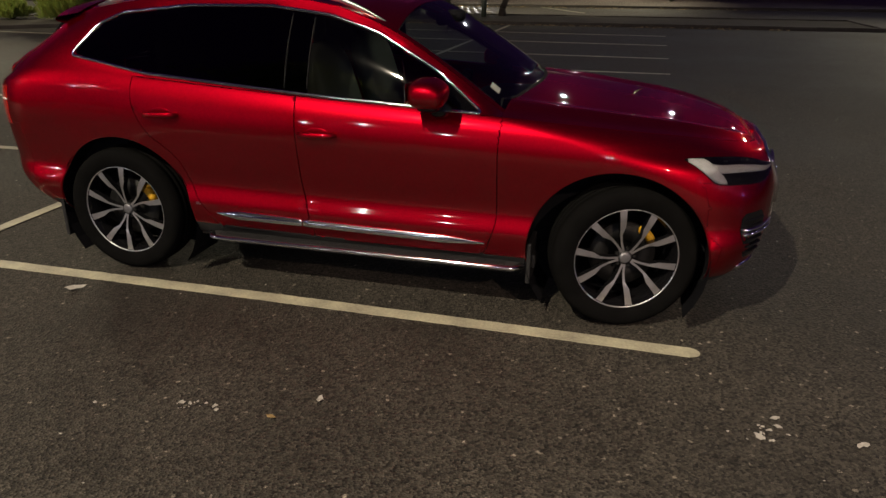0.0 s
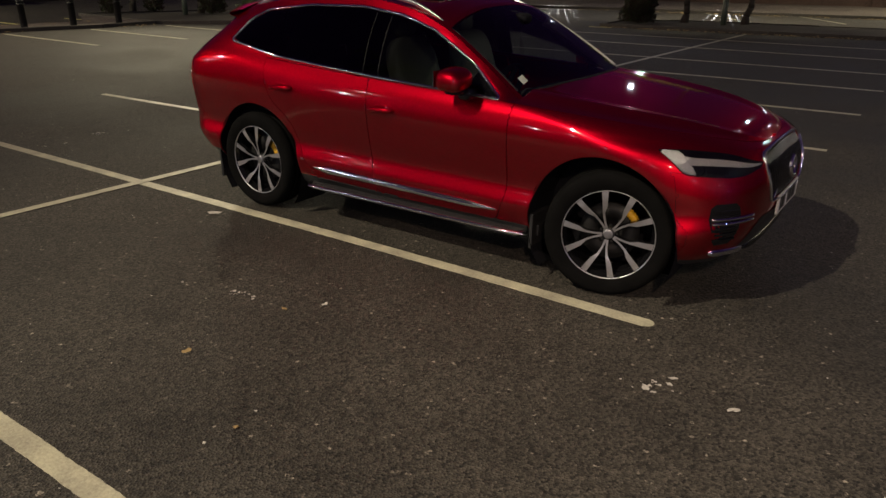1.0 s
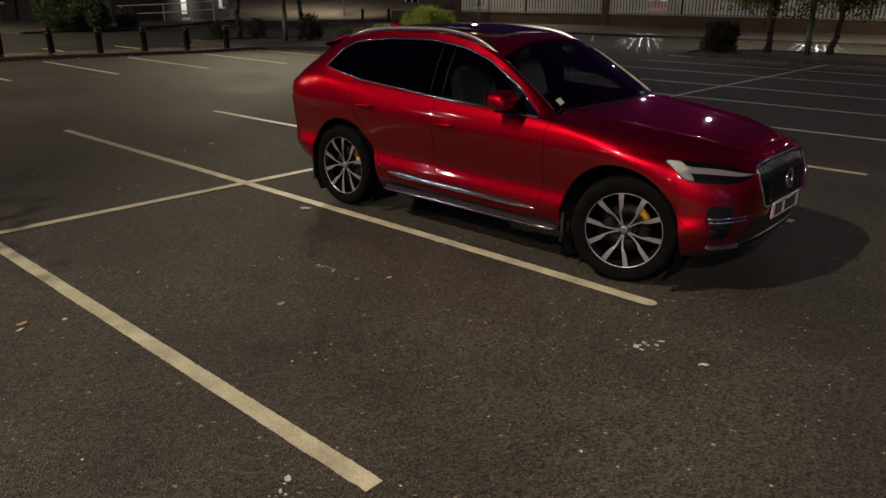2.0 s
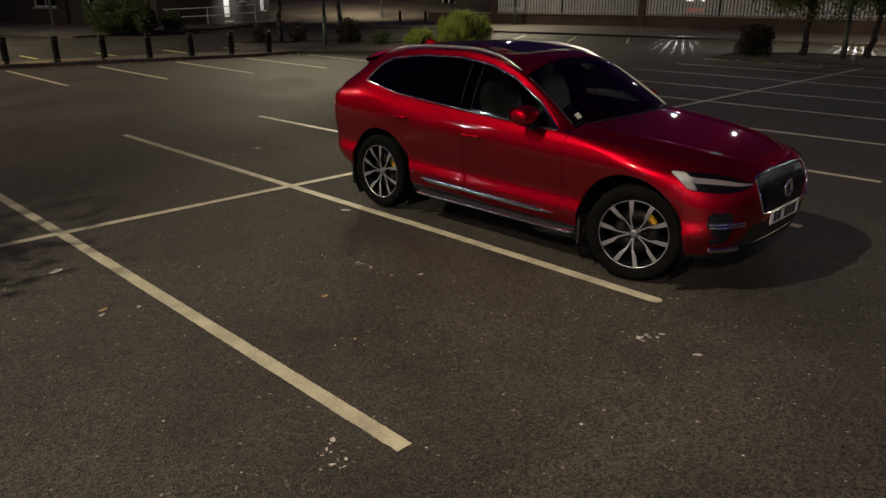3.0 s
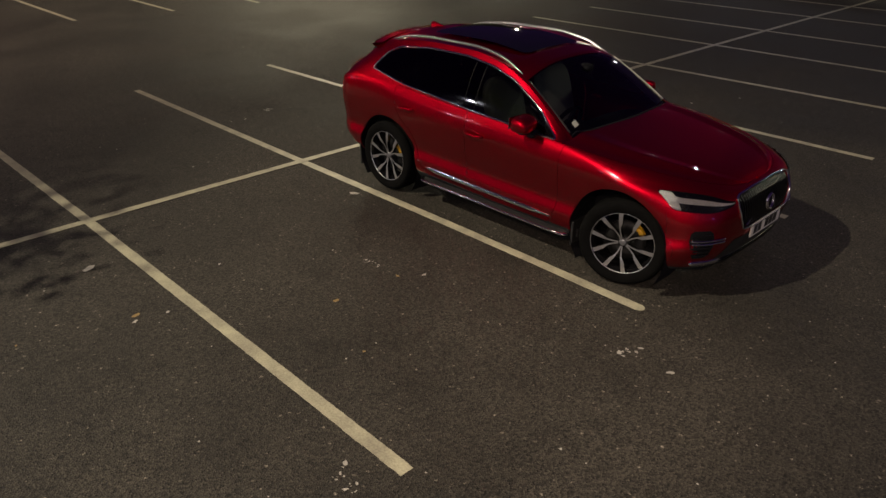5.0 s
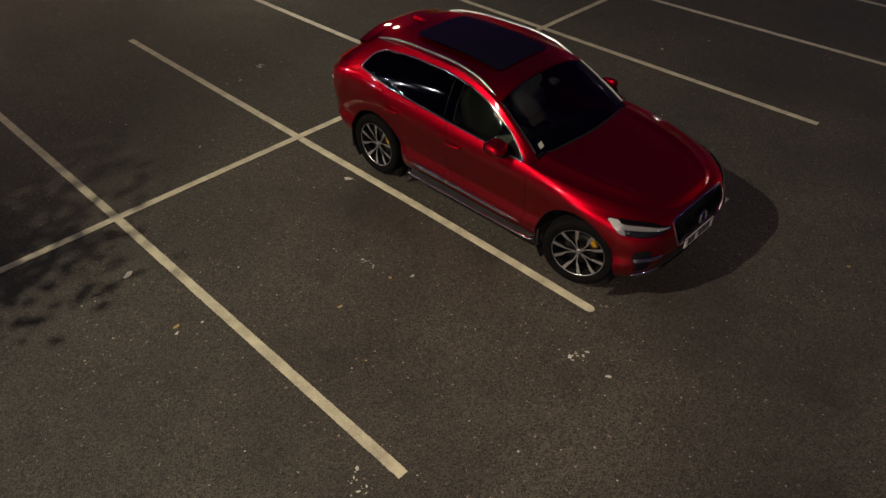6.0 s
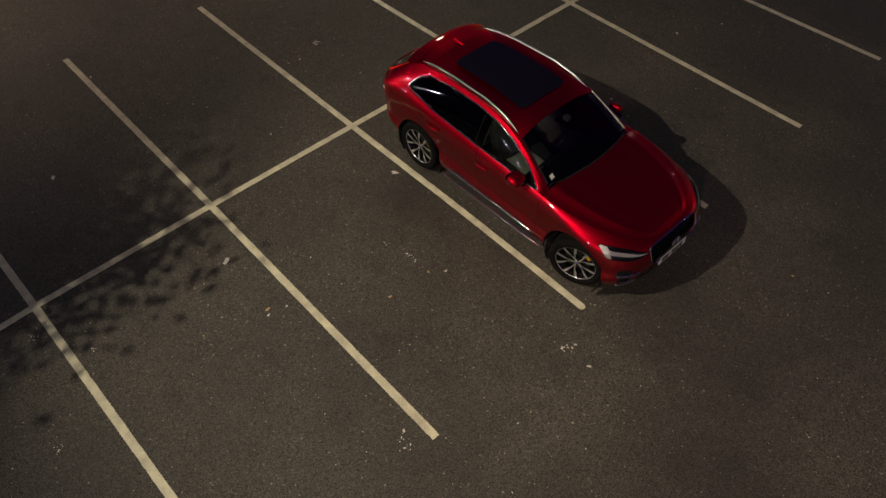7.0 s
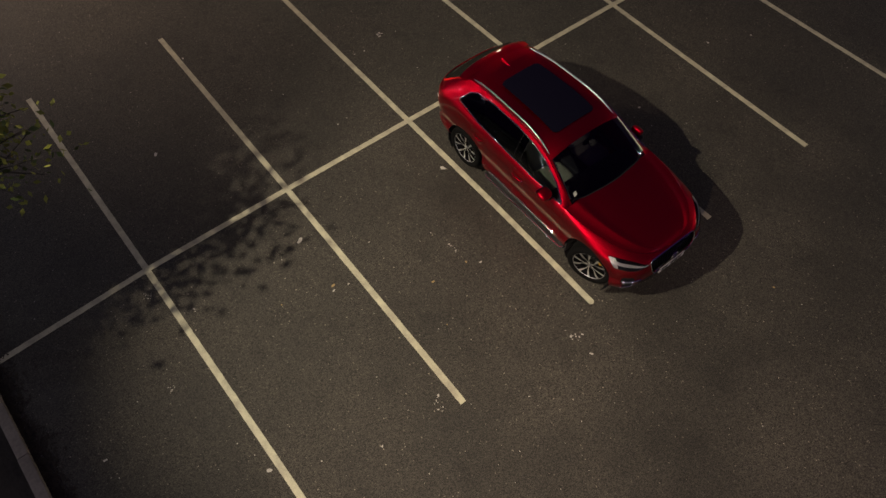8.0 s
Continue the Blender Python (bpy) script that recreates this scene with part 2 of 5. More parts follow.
# ---- the car ----


def flake_paint(name, color):
    """Metallic red car paint under a clear coat."""
    m = material(name, color, 0.42, 1.0, grain=900, vary=0.12, coat=1.0)
    m.node_tree.nodes["Principled BSDF"].inputs["Coat IOR"].default_value = 1.5
    m.node_tree.nodes["Principled BSDF"].inputs["Coat Roughness"].default_value = 0.04
    # purple edge tint puts the sky's sheen into the paint colour
    m.node_tree.nodes["Principled BSDF"].inputs["Specular Tint"].default_value = (0.75, 0.015, 0.30, 1)
    return m


PAINT = flake_paint("red_car_paint", (0.30, 0.0008, 0.009))
TRIM_BLACK = material("black_plastic", (0.013, 0.013, 0.014), 0.55, grain=300, vary=0.3, bump=0.0004)
GLOSS_BLACK = material("gloss_black", (0.006, 0.006, 0.007), 0.04, spec=0.4)
CHROME = material("polished_chrome", (0.66, 0.66, 0.70), 0.11, 1.0, grain=60, vary=0.06)
ALLOY = material("machined_alloy", (0.62, 0.62, 0.65), 0.38, 1.0, grain=90, vary=0.1)
HUB_GREY = material("satin_grey_cap", (0.26, 0.26, 0.28), 0.42, 0.8, grain=120, vary=0.2)
RUBBER = material("tyre_rubber", (0.0045, 0.0045, 0.0045), 0.95, grain=140, vary=0.35, bump=0.0006, spec=0.05)
IRON = material("brake_iron", (0.009, 0.009, 0.009), 0.6, 0.3, grain=60, vary=0.25)
CALIPER = material("yellow_caliper", (0.72, 0.40, 0.02), 0.4, grain=30, vary=0.15)
LEATHER = material("beige_leather", (0.15, 0.15, 0.13), 0.6, grain=70, vary=0.1, bump=0.0005)
CABIN_DARK = material("dark_cabin_plastic", (0.007, 0.007, 0.009), 0.8, grain=120, vary=0.3, spec=0.1)
PALE_CLOTH = material("pale_cloth", (0.42, 0.41, 0.37), 0.9, grain=200, vary=0.1)
RED_LENS = material("red_lamp_lens", (0.52, 0.012, 0.008), 0.12, coat=1.0)
LAMP_WHITE = material("white_light_guide", (0.72, 0.73, 0.76), 0.22, grain=60, vary=0.2, coat=1.0)
PLATE_WHITE = material("white_plate", (0.58, 0.58, 0.55), 0.4, grain=40, vary=0.05)
PLATE_BLACK = material("plate_black", (0.01, 0.01, 0.01), 0.5)


def glass_material(name, tint, rough=0.0):
    m = bpy.data.materials.new(name)
    m.use_nodes = True
    t, n = m.node_tree, m.node_tree.nodes
    n.remove(n["Principled BSDF"])
    clear, shine, both, edge = (n.new(k) for k in ("ShaderNodeBsdfTransparent", "ShaderNodeBsdfGlossy", "ShaderNodeMixShader", "ShaderNodeFresnel"))
    clear.inputs["Color"].default_value = (*tint, 1)
    shine.inputs["Roughness"].default_value = 0.04
    edge.inputs["IOR"].default_value = 1.5
    t.links.new(edge.outputs[0], both.inputs[0])
    t.links.new(clear.outputs[0], both.inputs[1])
    t.links.new(shine.outputs[0], both.inputs[2])
    t.links.new(both.outputs[0], n["Material Output"].inputs["Surface"])
    return m


GLASS = glass_material("car_glass", (0.55, 0.62, 0.57))
SCREEN_GLASS = glass_material("windscreen_glass", (0.88, 0.91, 0.93))
PRIVACY = glass_material("privacy_glass", (0.035, 0.035, 0.04))
LENS = glass_material("clear_lens", (0.97, 0.97, 0.97))
POST_BLACK = glass_material("black_pillar_film", (0.0, 0.0, 0.0))


def curve(*knots):
    """A smooth function through (position, value) knots, flat beyond the ends; monotone between knots."""
    pts = sorted(knots)
    xs, ys = np.array([p[0] for p in pts], float), np.array([p[1] for p in pts], float)
    h, d = np.diff(xs), np.diff(ys) / np.diff(xs)
    m = np.zeros(len(xs))
    for k in range(1, len(xs) - 1):
        if d[k - 1] * d[k] > 0:
            w1, w2 = 2 * h[k] + h[k - 1], h[k] + 2 * h[k - 1]
            m[k] = (w1 + w2) / (w1 / d[k - 1] + w2 / d[k])
    m[0], m[-1] = d[0], d[-1]

    def value(x):
        x = np.clip(x, xs[0], xs[-1])
        k = np.clip(np.searchsorted(xs, x) - 1, 0, len(h) - 1)
        t = (x - xs[k]) / h[k]
        return (2 * t**3 - 3 * t**2 + 1) * ys[k] + (t**3 - 2 * t**2 + t) * h[k] * m[k] + (-2 * t**3 + 3 * t**2) * ys[k + 1] + (t**3 - t**2) * h[k] * m[k + 1]

    return value


# Levels of the body side from sill to belt: front end, rear end, half width, front and rear rounding length.
LEVEL = np.linspace(0, 1, 8)
NOSE = curve(*zip(LEVEL, (2.05, 2.13, 2.165, 2.19, 2.195, 2.17, 2.13, 2.07)))
TAIL = curve(*zip(LEVEL, (-2.20, -2.335, -2.395, -2.425, -2.44, -2.445, -2.44, -2.42)))
HALF = curve(*zip(LEVEL, (0.875, 0.928, 0.945, 0.918, 0.934, 0.948, 0.932, 0.885)))
ROUND_F = curve(*zip(LEVEL, (0.52, 0.52, 0.54, 0.58, 0.64, 0.78, 1.02, 1.38)))
ROUND_R = curve(*zip(LEVEL, (0.44, 0.44, 0.44, 0.44, 0.45, 0.46, 0.48, 0.52)))
# Height of each level along the car.
Z_KEYS = [
    curve((2.3, 0.25), (1.9, 0.25), (0.95, 0.26), (-0.9, 0.27), (-1.9, 0.33), (-2.3, 0.36)),
    curve((2.3, 0.34), (1.9, 0.34), (0.95, 0.34), (-0.9, 0.36), (-1.9, 0.42), (-2.3, 0.44)),
    curve((2.3, 0.44), (0.95, 0.44), (-0.9, 0.46), (-2.3, 0.54)),
    curve((2.3, 0.55), (0.95, 0.56), (-0.9, 0.58), (-2.3, 0.66)),
    curve((2.3, 0.66), (0.95, 0.70), (-0.9, 0.72), (-2.3, 0.80)),
    curve((2.3, 0.76), (1.7, 0.83), (0.95, 0.855), (-0.9, 0.90), (-2.3, 0.95)),
    curve((2.3, 0.82), (1.7, 0.90), (0.95, 0.955), (-0.9, 1.02), (-1.7, 1.09), (-2.3, 1.06)),
    curve((2.07, 0.865), (1.95, 0.905), (1.6, 0.965), (1.2, 1.005), (0.75, 1.038), (-0.23, 1.085), (-1.2, 1.145), (-1.7, 1.19), (-2.0, 1.165), (-2.25, 1.10), (-2.45, 1.05)),
]
HOOD_MID = curve((2.07, 0.865), (2.0, 0.915), (1.87, 0.955), (1.6, 1.005), (1.3, 1.045), (1.0, 1.084), (0.87, 1.10), (0.6, 1.12))
SCREEN_MID = curve((1.00, 1.012), (0.95, 1.050), (0.87, 1.104), (0.6, 1.295), (0.22, 1.525), (0.10, 1.575))
ROOF_MID = curve((0.45, 1.50), (0.15, 1.55), (-0.2, 1.605), (-0.6, 1.628), (-1.1, 1.615), (-1.6, 1.57), (-2.0, 1.505), (-2.3, 1.46))
REAR_MID = curve((-1.80, 1.58), (-1.86, 1.485), (-2.40, 1.08), (-2.52, 0.98))
EDGE_Y = curve((0.80, 0.79), (0.5, 0.742), (0.15, 0.69), (-0.3, 0.655), (-1.0, 0.635), (-1.6, 0.612), (-1.95, 0.60), (-2.2, 0.668), (-2.42, 0.70))
EDGE_Z = curve((0.80, 1.035), (0.5, 1.235), (0.15, 1.43), (-0.15, 1.53), (-0.5, 1.572), (-1.0, 1.566), (-1.6, 1.500), (-1.82, 1.44), (-2.12, 1.25), (-2.30, 1.13), (-2.42, 1.06))
ARCH_R = 0.447
ARCHES = (1.402, -1.402)
HUBS = (1.4325, -1.4325)
HUB_Z = 0.368


def plan(level, theta):
    """A point of the outline at a level: theta 0 at the nose, 1 where the side begins, 2 where it ends, 3 at the tail."""
    f, r, w, a, b = NOSE(level), TAIL(level), HALF(level), ROUND_F(level), ROUND_R(level)
    if theta <= 1:
        q = theta * math.pi / 2
        square = 2.9 - 0.9 * max(0.0, min(1.0, (level - 0.35) / 0.5))
        return f - a + a * max(0.0, math.cos(q)) ** (2 / square), w * math.sin(q) ** (2 / 3)
    if theta < 2:
        return f - a + (r + b - f + a) * (theta - 1), w
    q = (3 - theta) * math.pi / 2
    return r + b - b * math.cos(q), w * math.sin(q) ** (2 / 3)


def even(level, count):
    """Outline points at even steps of length, from nose to tail."""
    t = np.concatenate([np.linspace(0, 0.12, 60) ** 1.0, np.linspace(0.12, 1, 120)[1:], np.linspace(1, 2, 60)[1:], np.linspace(2, 2.88, 120)[1:], np.linspace(2.88, 3, 60)[1:]])
    p = np.array([plan(level, v) for v in t])
    s = np.r_[0, np.cumsum(np.hypot(*np.diff(p, axis=0).T))]
    want = np.linspace(0, s[-1], count)
    return np.stack([np.interp(want, s, p[:, 0]), np.interp(want, s, p[:, 1])], 1)


def level_z(level, x):
    k = level * 7
    keys = [f(x) for f in Z_KEYS]
    # smooth blend through the eight heights
    i = min(int(k), 6)
    t = k - i
    p0, p1, p2, p3 = keys[max(i - 1, 0)], keys[i], keys[i + 1], keys[min(i + 2, 7)]
    return 0.5 * (2 * p1 + (p2 - p0) * t + (2 * p0 - 5 * p1 + 4 * p2 - p3) * t * t + (3 * p1 - p0 - 3 * p2 + p3) * t**3)


def hood_z(x, y, ye, ze):
    t = min(abs(y) / max(ye, 1e-4), 1)
    ridge = 0.022 * max(0.0, 1 - abs(t - 0.77) / 0.15) ** 1.25 * min(1, max(0, (2.1 - x) / 0.4))
    return ze + (HOOD_MID(x) - ze) * (1 - t**2.6) + ridge * (1 - t**12)


def screen_z(x, y):
    return float(SCREEN_MID(x + 0.16 * (y / 0.78) ** 2))


BASE_X = max(x for x in np.linspace(0.80, 1.0, 401) if SCREEN_MID(x) > HOOD_MID(x))


def section(bx, by, bz, count):
    """The skin at one station from the belt inwards to the middle: count + 1 points."""
    x = bx
    out = []
    side, top = int(count * 0.45), count - int(count * 0.45)
    if x > BASE_X:
        t = min(1, (x - BASE_X) / 0.35)
        yt = by * 0.55 * t * t * (3 - 2 * t)
        for j in range(count + 1):
            y = by + (yt - by) * j / side if j <= side else yt * (1 - (j - side) / top)
            out.append((x, y, hood_z(x, y, by, bz)))
        return out
    if x > 0.80:
        # scuttle: bonnet outside, windscreen inside
        yc = 0.0
        for k in range(900):
            y = by * k / 900
            if screen_z(x, y) > hood_z(x, y, by, bz):
                yc = y
        for j in range(side + 1):
            y = by + (yc - by) * j / side
            out.append((x, y, hood_z(x, y, by, bz)))
        for j in range(1, top + 1):
            y = yc * (1 - j / top)
            out.append((x, y, max(screen_z(x, y), hood_z(x, y, by, bz))))
        return out
    ye, ze = min(float(EDGE_Y(x)), by - 0.012), max(float(EDGE_Z(x)), bz + 0.004)
    for j in range(side + 1):
        t = j / side
        bulge = 0.028 * math.sin(math.pi * t) * min(1, (ze - bz) / 0.3)
        out.append((x, by + (ye - by) * t + bulge * 0.9, bz + (ze - bz) * t + bulge * 0.25))
    for j in range(1, top + 1):
        y = ye * math.cos(math.pi / 2 * (j / top) ** 0.9)
        t = y / ye
        mid = min(float(ROOF_MID(x)), screen_z(x, 0), float(REAR_MID(x)) if x < -1.80 else 9)
        mid = max(mid, ze)
        out.append((x, y, ze + (mid - ze) * (1 - t**2.6)))
    return out


SIDE_N, LOW_N, UP_N = 450, 60, 46


def shell():
    """The whole skin of one half as a grid of points: LOW_N rows up the side, then UP_N rows inwards."""
    belt = even(1.0, SIDE_N)
    grid = np.zeros((SIDE_N, LOW_N + UP_N + 1, 3))
    for j in range(LOW_N + 1):
        level = j / LOW_N
        ring = even(level, SIDE_N)
        grid[:, j, :2] = ring
        grid[:, j, 2] = [level_z(level, x) for x, _ in ring]
    for i in range(SIDE_N):
        x, y = belt[i]
        z = float(Z_KEYS[7](x))
        grid[i, LOW_N:] = section(x, max(y, 1e-4), z, UP_N)
    return grid


def inside(poly, u, v):
    ok = np.zeros(np.shape(u), bool)
    for (x0, y0), (x1, y1) in zip(poly, poly[1:] + poly[:1]):
        cross = ((y0 > v) != (y1 > v)) & (u < (x1 - x0) * (v - y0) / (y1 - y0 + 1e-12) + x0)
        ok ^= cross
    return ok


def snap(grid, poly, axes, reach, rows, closed=True):
    """Moves grid points that lie close to an outline onto it, in the plane of two axes."""
    a, b = axes
    u, v = grid[:, rows, a], grid[:, rows, b]
    best, pu, pv = np.full(u.shape, 1e9), u.copy(), v.copy()
    pairs = list(zip(poly, poly[1:] + (poly[:1] if closed else [])))
    for (x0, y0), (x1, y1) in pairs[: len(poly) if closed else len(poly) - 1]:
        dx, dy = x1 - x0, y1 - y0
        t = np.clip(((u - x0) * dx + (v - y0) * dy) / (dx * dx + dy * dy + 1e-12), 0, 1)
        qu, qv = x0 + t * dx, y0 + t * dy
        d = np.hypot(u - qu, v - qv)
        near = d < best
        best, pu, pv = np.where(near, d, best), np.where(near, qu, pu), np.where(near, qv, pv)
    move = best < reach
    grid[:, rows, a] = np.where(move, pu, u)
    grid[:, rows, b] = np.where(move, pv, v)


def rounded(poly, r=0.04, steps=5):
    """Rounds the corners of an outline."""
    out = []
    count = len(poly)
    for k in range(count):
        p, q, s = (np.array(poly[(k + d) % count], float) for d in (-1, 0, 1))
        ra = min(r, 0.45 * np.linalg.norm(p - q), 0.45 * np.linalg.norm(s - q))
        a, b = q + (p - q) / np.linalg.norm(p - q) * ra, q + (s - q) / np.linalg.norm(s - q) * ra
        for j in range(steps + 1):
            t = j / steps
            out.append(tuple((1 - t) ** 2 * a + 2 * t * (1 - t) * q + t * t * b))
    return out


# Outlines on the side, as (x, z), and on the top, as (x, y).
WINDOWS = rounded([(0.69, 1.052), (0.45, 1.222), (0.12, 1.395), (-0.15, 1.475), (-0.5, 1.515), (-1.0, 1.508), (-1.42, 1.462), (-1.56, 1.40), (-1.67, 1.255), (-1.2, 1.175), (-0.23, 1.103)], 0.035)
B_POST, C_POST = (-0.235, -0.355), (-1.13, -1.22)
DOOR_F = rounded([(0.82, 1.2), (0.80, 0.90), (0.80, 0.50), (0.74, 0.32), (-0.20, 0.32), (-0.27, 0.60), (-0.295, 1.2)], 0.05)
DOOR_R = rounded([(-0.295, 1.2), (-0.27, 0.60), (-0.20, 0.32), (-0.78, 0.32), (-0.92, 0.50), (-1.02, 0.72), (-1.20, 0.86), (-1.27, 1.0), (-1.27, 1.25)], 0.05)

CAR_POSE = pose(0.174, -0.035, 0, 0, 0, 0.15)
car = new("car")
car.matrix_world = CAR_POSE
tagged(car, "glossy dark red estate-style SUV parked over a bay line", "car")

GRID = shell()
TOP0 = LOW_N + int(UP_N * 0.45)
LOW_ROWS = slice(0, LOW_N)


def ring(cx, cz, r, steps=72):
    return [(cx + r * math.cos(2 * math.pi * k / steps), cz + r * math.sin(2 * math.pi * k / steps)) for k in range(steps)]


for cx in ARCHES:
    snap(GRID, ring(cx, HUB_Z, ARCH_R), (0, 2), 0.013, LOW_ROWS)
snap(GRID, DOOR_F, (0, 2), 0.009, LOW_ROWS)
snap(GRID, DOOR_R, (0, 2), 0.009, LOW_ROWS)
snap(GRID, WINDOWS, (0, 2), 0.0105, slice(LOW_N + 1, TOP0))
GRILLE = rounded([(-0.1, 0.862), (0.40, 0.842), (0.448, 0.815), (0.440, 0.68), (0.385, 0.572), (-0.1, 0.557)], 0.03)
FRONT = slice(0, 95)
front = GRID[FRONT]
snap(front, [(0.40, 0.842), (0.448, 0.815), (0.440, 0.68), (0.385, 0.572), (0.0, 0.557)], (1, 2), 0.008, slice(0, LOW_N + 1), closed=False)
GRID[FRONT] = front

MID = 0.25 * (GRID[:-1, :-1] + GRID[1:, :-1] + GRID[:-1, 1:] + GRID[1:, 1:])
MX, MY, MZ = MID[..., 0], MID[..., 1], MID[..., 2]
ROW = np.arange(LOW_N + UP_N)[None, :] * np.ones((SIDE_N - 1, 1))
COL = np.arange(SIDE_N - 1)[:, None] * np.ones((1, LOW_N + UP_N))
KIND = np.full(MX.shape, "wing", dtype=object)
low, high, cab = ROW < LOW_N, ROW >= LOW_N, (ROW >= LOW_N) & (ROW < TOP0)
top = ROW >= TOP0
KIND[low & inside(DOOR_F, MX, MZ)] = "door_front"
KIND[low & inside(DOOR_R, MX, MZ)] = "door_rear"
KIND[low & (ROW < 7)] = "sill"
KIND[low & (COL < 136) & (MX > 1.55) & (MZ < 0.775) & (MY < 0.9)] = "bumper_front"
KIND[low & (COL > 0.815 * SIDE_N) & (ROW < 38)] = "bumper_rear"
KIND[low & (ROW < 5) & ((MX > 1.6) | (MX < -1.8))] = "valance"
glass = cab & inside(WINDOWS, MX, MZ)
KIND[glass] = "window_front"
KIND[glass & (MX < B_POST[0])] = "post"
KIND[glass & (MX < B_POST[1])] = "window_rear"
KIND[glass & (MX < C_POST[0] - 0.30 * (MZ - 1.2))] = "post"
KIND[glass & (MX < C_POST[0] - 0.03 - 0.30 * (MZ - 1.2))] = "window_quarter"
hood_like = high & (MX > 0.80)
KIND[hood_like] = "bonnet"
KIND[hood_like & top & (MX < BASE_X) & (MY < 0.755)] = "windscreen"
KIND[top & (MX <= 0.80)] = "roof"
KIND[top & (MX <= 0.80) & (MX > 0.21) & (MY < EDGE_Y(MX) - 0.035)] = "windscreen"
KIND[top & (MX < -1.87)] = "rear_window"
KIND[low & (COL > 0.90 * SIDE_N) & (ROW >= 38)] = "tailgate"
KIND[cab & (MX < -2.05)] = "tailgate"
KIND[(MX < -2.13) & (MZ > 0.845) & (MZ < 1.06) & (MY > 0.50)] = "tail_lamp"
KIND[cab & (MZ >= 1.06) & (MZ < 1.41) & (MX < -1.775 - 1.32 * (1.485 - MZ))] = "tail_lamp"
KIND[(COL < 95) & (MX > 1.7) & low & inside(GRILLE, MY, MZ)] = "cut"
for cx in ARCHES:
    KIND[low & ((MX - cx) ** 2 + (MZ - HUB_Z) ** 2 < ARCH_R**2)] = "cut"


def skin(kind, name, mat, sides=(1,), parent=None, label="", gap=0.0025, lip=0.014, where=None):
    """A panel of the skin: the grid's faces of one kind, with a narrow gap and a folded edge all round."""
    pick = KIND == kind
    if where is not None:
        pick = pick & where
    faces = np.argwhere(pick)
    if not len(faces):
        return None
    bm = bmesh.new()
    for side in sides:
        made = {}

        def vert(i, j):
            if (i, j) not in made:
                x, y, z = GRID[i, j]
                made[(i, j)] = bm.verts.new((x, side * y, z))
            return made[(i, j)]

        for i, j in faces:
            quad = [vert(i, j), vert(i, j + 1), vert(i + 1, j + 1), vert(i + 1, j)]
            bm.faces.new(quad[::-1] if side > 0 else quad)
    bmesh.ops.remove_doubles(bm, verts=bm.verts, dist=0.0006)
    bmesh.ops.dissolve_degenerate(bm, edges=bm.edges, dist=0.0003)
    bm.normal_update()
    edges = [e for e in bm.edges if e.is_boundary]
    shift, normals = {}, {}
    for e in edges:
        f = e.link_faces[0]
        inward = f.calc_center_median() - (e.verts[0].co + e.verts[1].co) / 2
        along = (e.verts[1].co - e.verts[0].co).normalized()
        inward = (inward - along * inward.dot(along)).normalized()
        for v in e.verts:
            shift[v] = shift.get(v, Vector()) + inward
            normals[v] = v.normal.copy()
    for v, d in shift.items():
        if d.length > 1e-6:
            v.co += d.normalized() * gap
    if lip:
        deep = {v: bm.verts.new(v.co - normals[v] * lip) for v in shift}
        for e in edges:
            a, b = e.verts
            f = e.link_faces[0]
            order = [v for v in f.verts]
            ia = order.index(a)
            pair = (a, b) if order[(ia + 1) % len(order)] == b else (b, a)
            bm.faces.new((pair[1], pair[0], deep[pair[0]], deep[pair[1]]))
            e.smooth = False
    data = bpy.data.meshes.new(name)
    bm.to_mesh(data)
    bm.free()
    data.materials.append(mat)
    data.polygons.foreach_set("use_smooth", [True] * len(data.polygons))
    ob = new(name, data)
    ob.parent = parent or car
    if label:
        tagged(ob, label)
    return ob


BOTH = (1, -1)
skin("valance", "valance", TRIM_BLACK, BOTH, label="black plastic bumper valance", where=MX > 0)
skin("valance", "valance", TRIM_BLACK, BOTH, label="black plastic bumper valance", where=MX < 0)
skin("wing", "body", PAINT, BOTH, gap=0.002)
skin("bonnet", "bonnet", PAINT, BOTH)
skin("roof", "roof", PAINT, BOTH, gap=0.002)
skin("windscreen", "windscreen", SCREEN_GLASS, BOTH, label="clear sloping windscreen glass")
skin("rear_window", "rear_window", PRIVACY, BOTH, label="dark tinted rear glass")
skin("tailgate", "tailgate", PAINT, BOTH)
skin("bumper_front", "front_bumper", PAINT, BOTH, gap=0.0006, lip=0.006)
skin("bumper_rear", "rear_bumper", PAINT, BOTH, gap=0.001)
DOORS, LAMPS = {}, {}
for side in BOTH:
    for kind in ("door_front", "door_rear"):
        DOORS[kind, side] = skin(kind, "door", PAINT, (side,), gap=0.003)
    skin("window_front", "door_window", GLASS, (side,), DOORS["door_front", side], "clear front door glass", 0.001, 0.004)
    skin("window_rear", "door_window", PRIVACY, (side,), DOORS["door_rear", side], "dark privacy glass", 0.001, 0.004)
    skin("window_quarter", "quarter_window", PRIVACY, (side,), None, "dark privacy glass", 0.001, 0.004)
    skin("post", "window_post", POST_BLACK, (side,), None, "gloss black window pillar", 0.0005, 0.004, MX > -0.7)
    skin("post", "window_post", POST_BLACK, (side,), None, "gloss black window pillar", 0.0005, 0.004, MX < -0.7)
    skin("sill", "sill", TRIM_BLACK, (side,), label="black plastic sill")
    LAMPS[side] = skin("tail_lamp", "tail_lamp", RED_LENS, (side,), None, "red tail lamp lens", 0.007, 0.02)


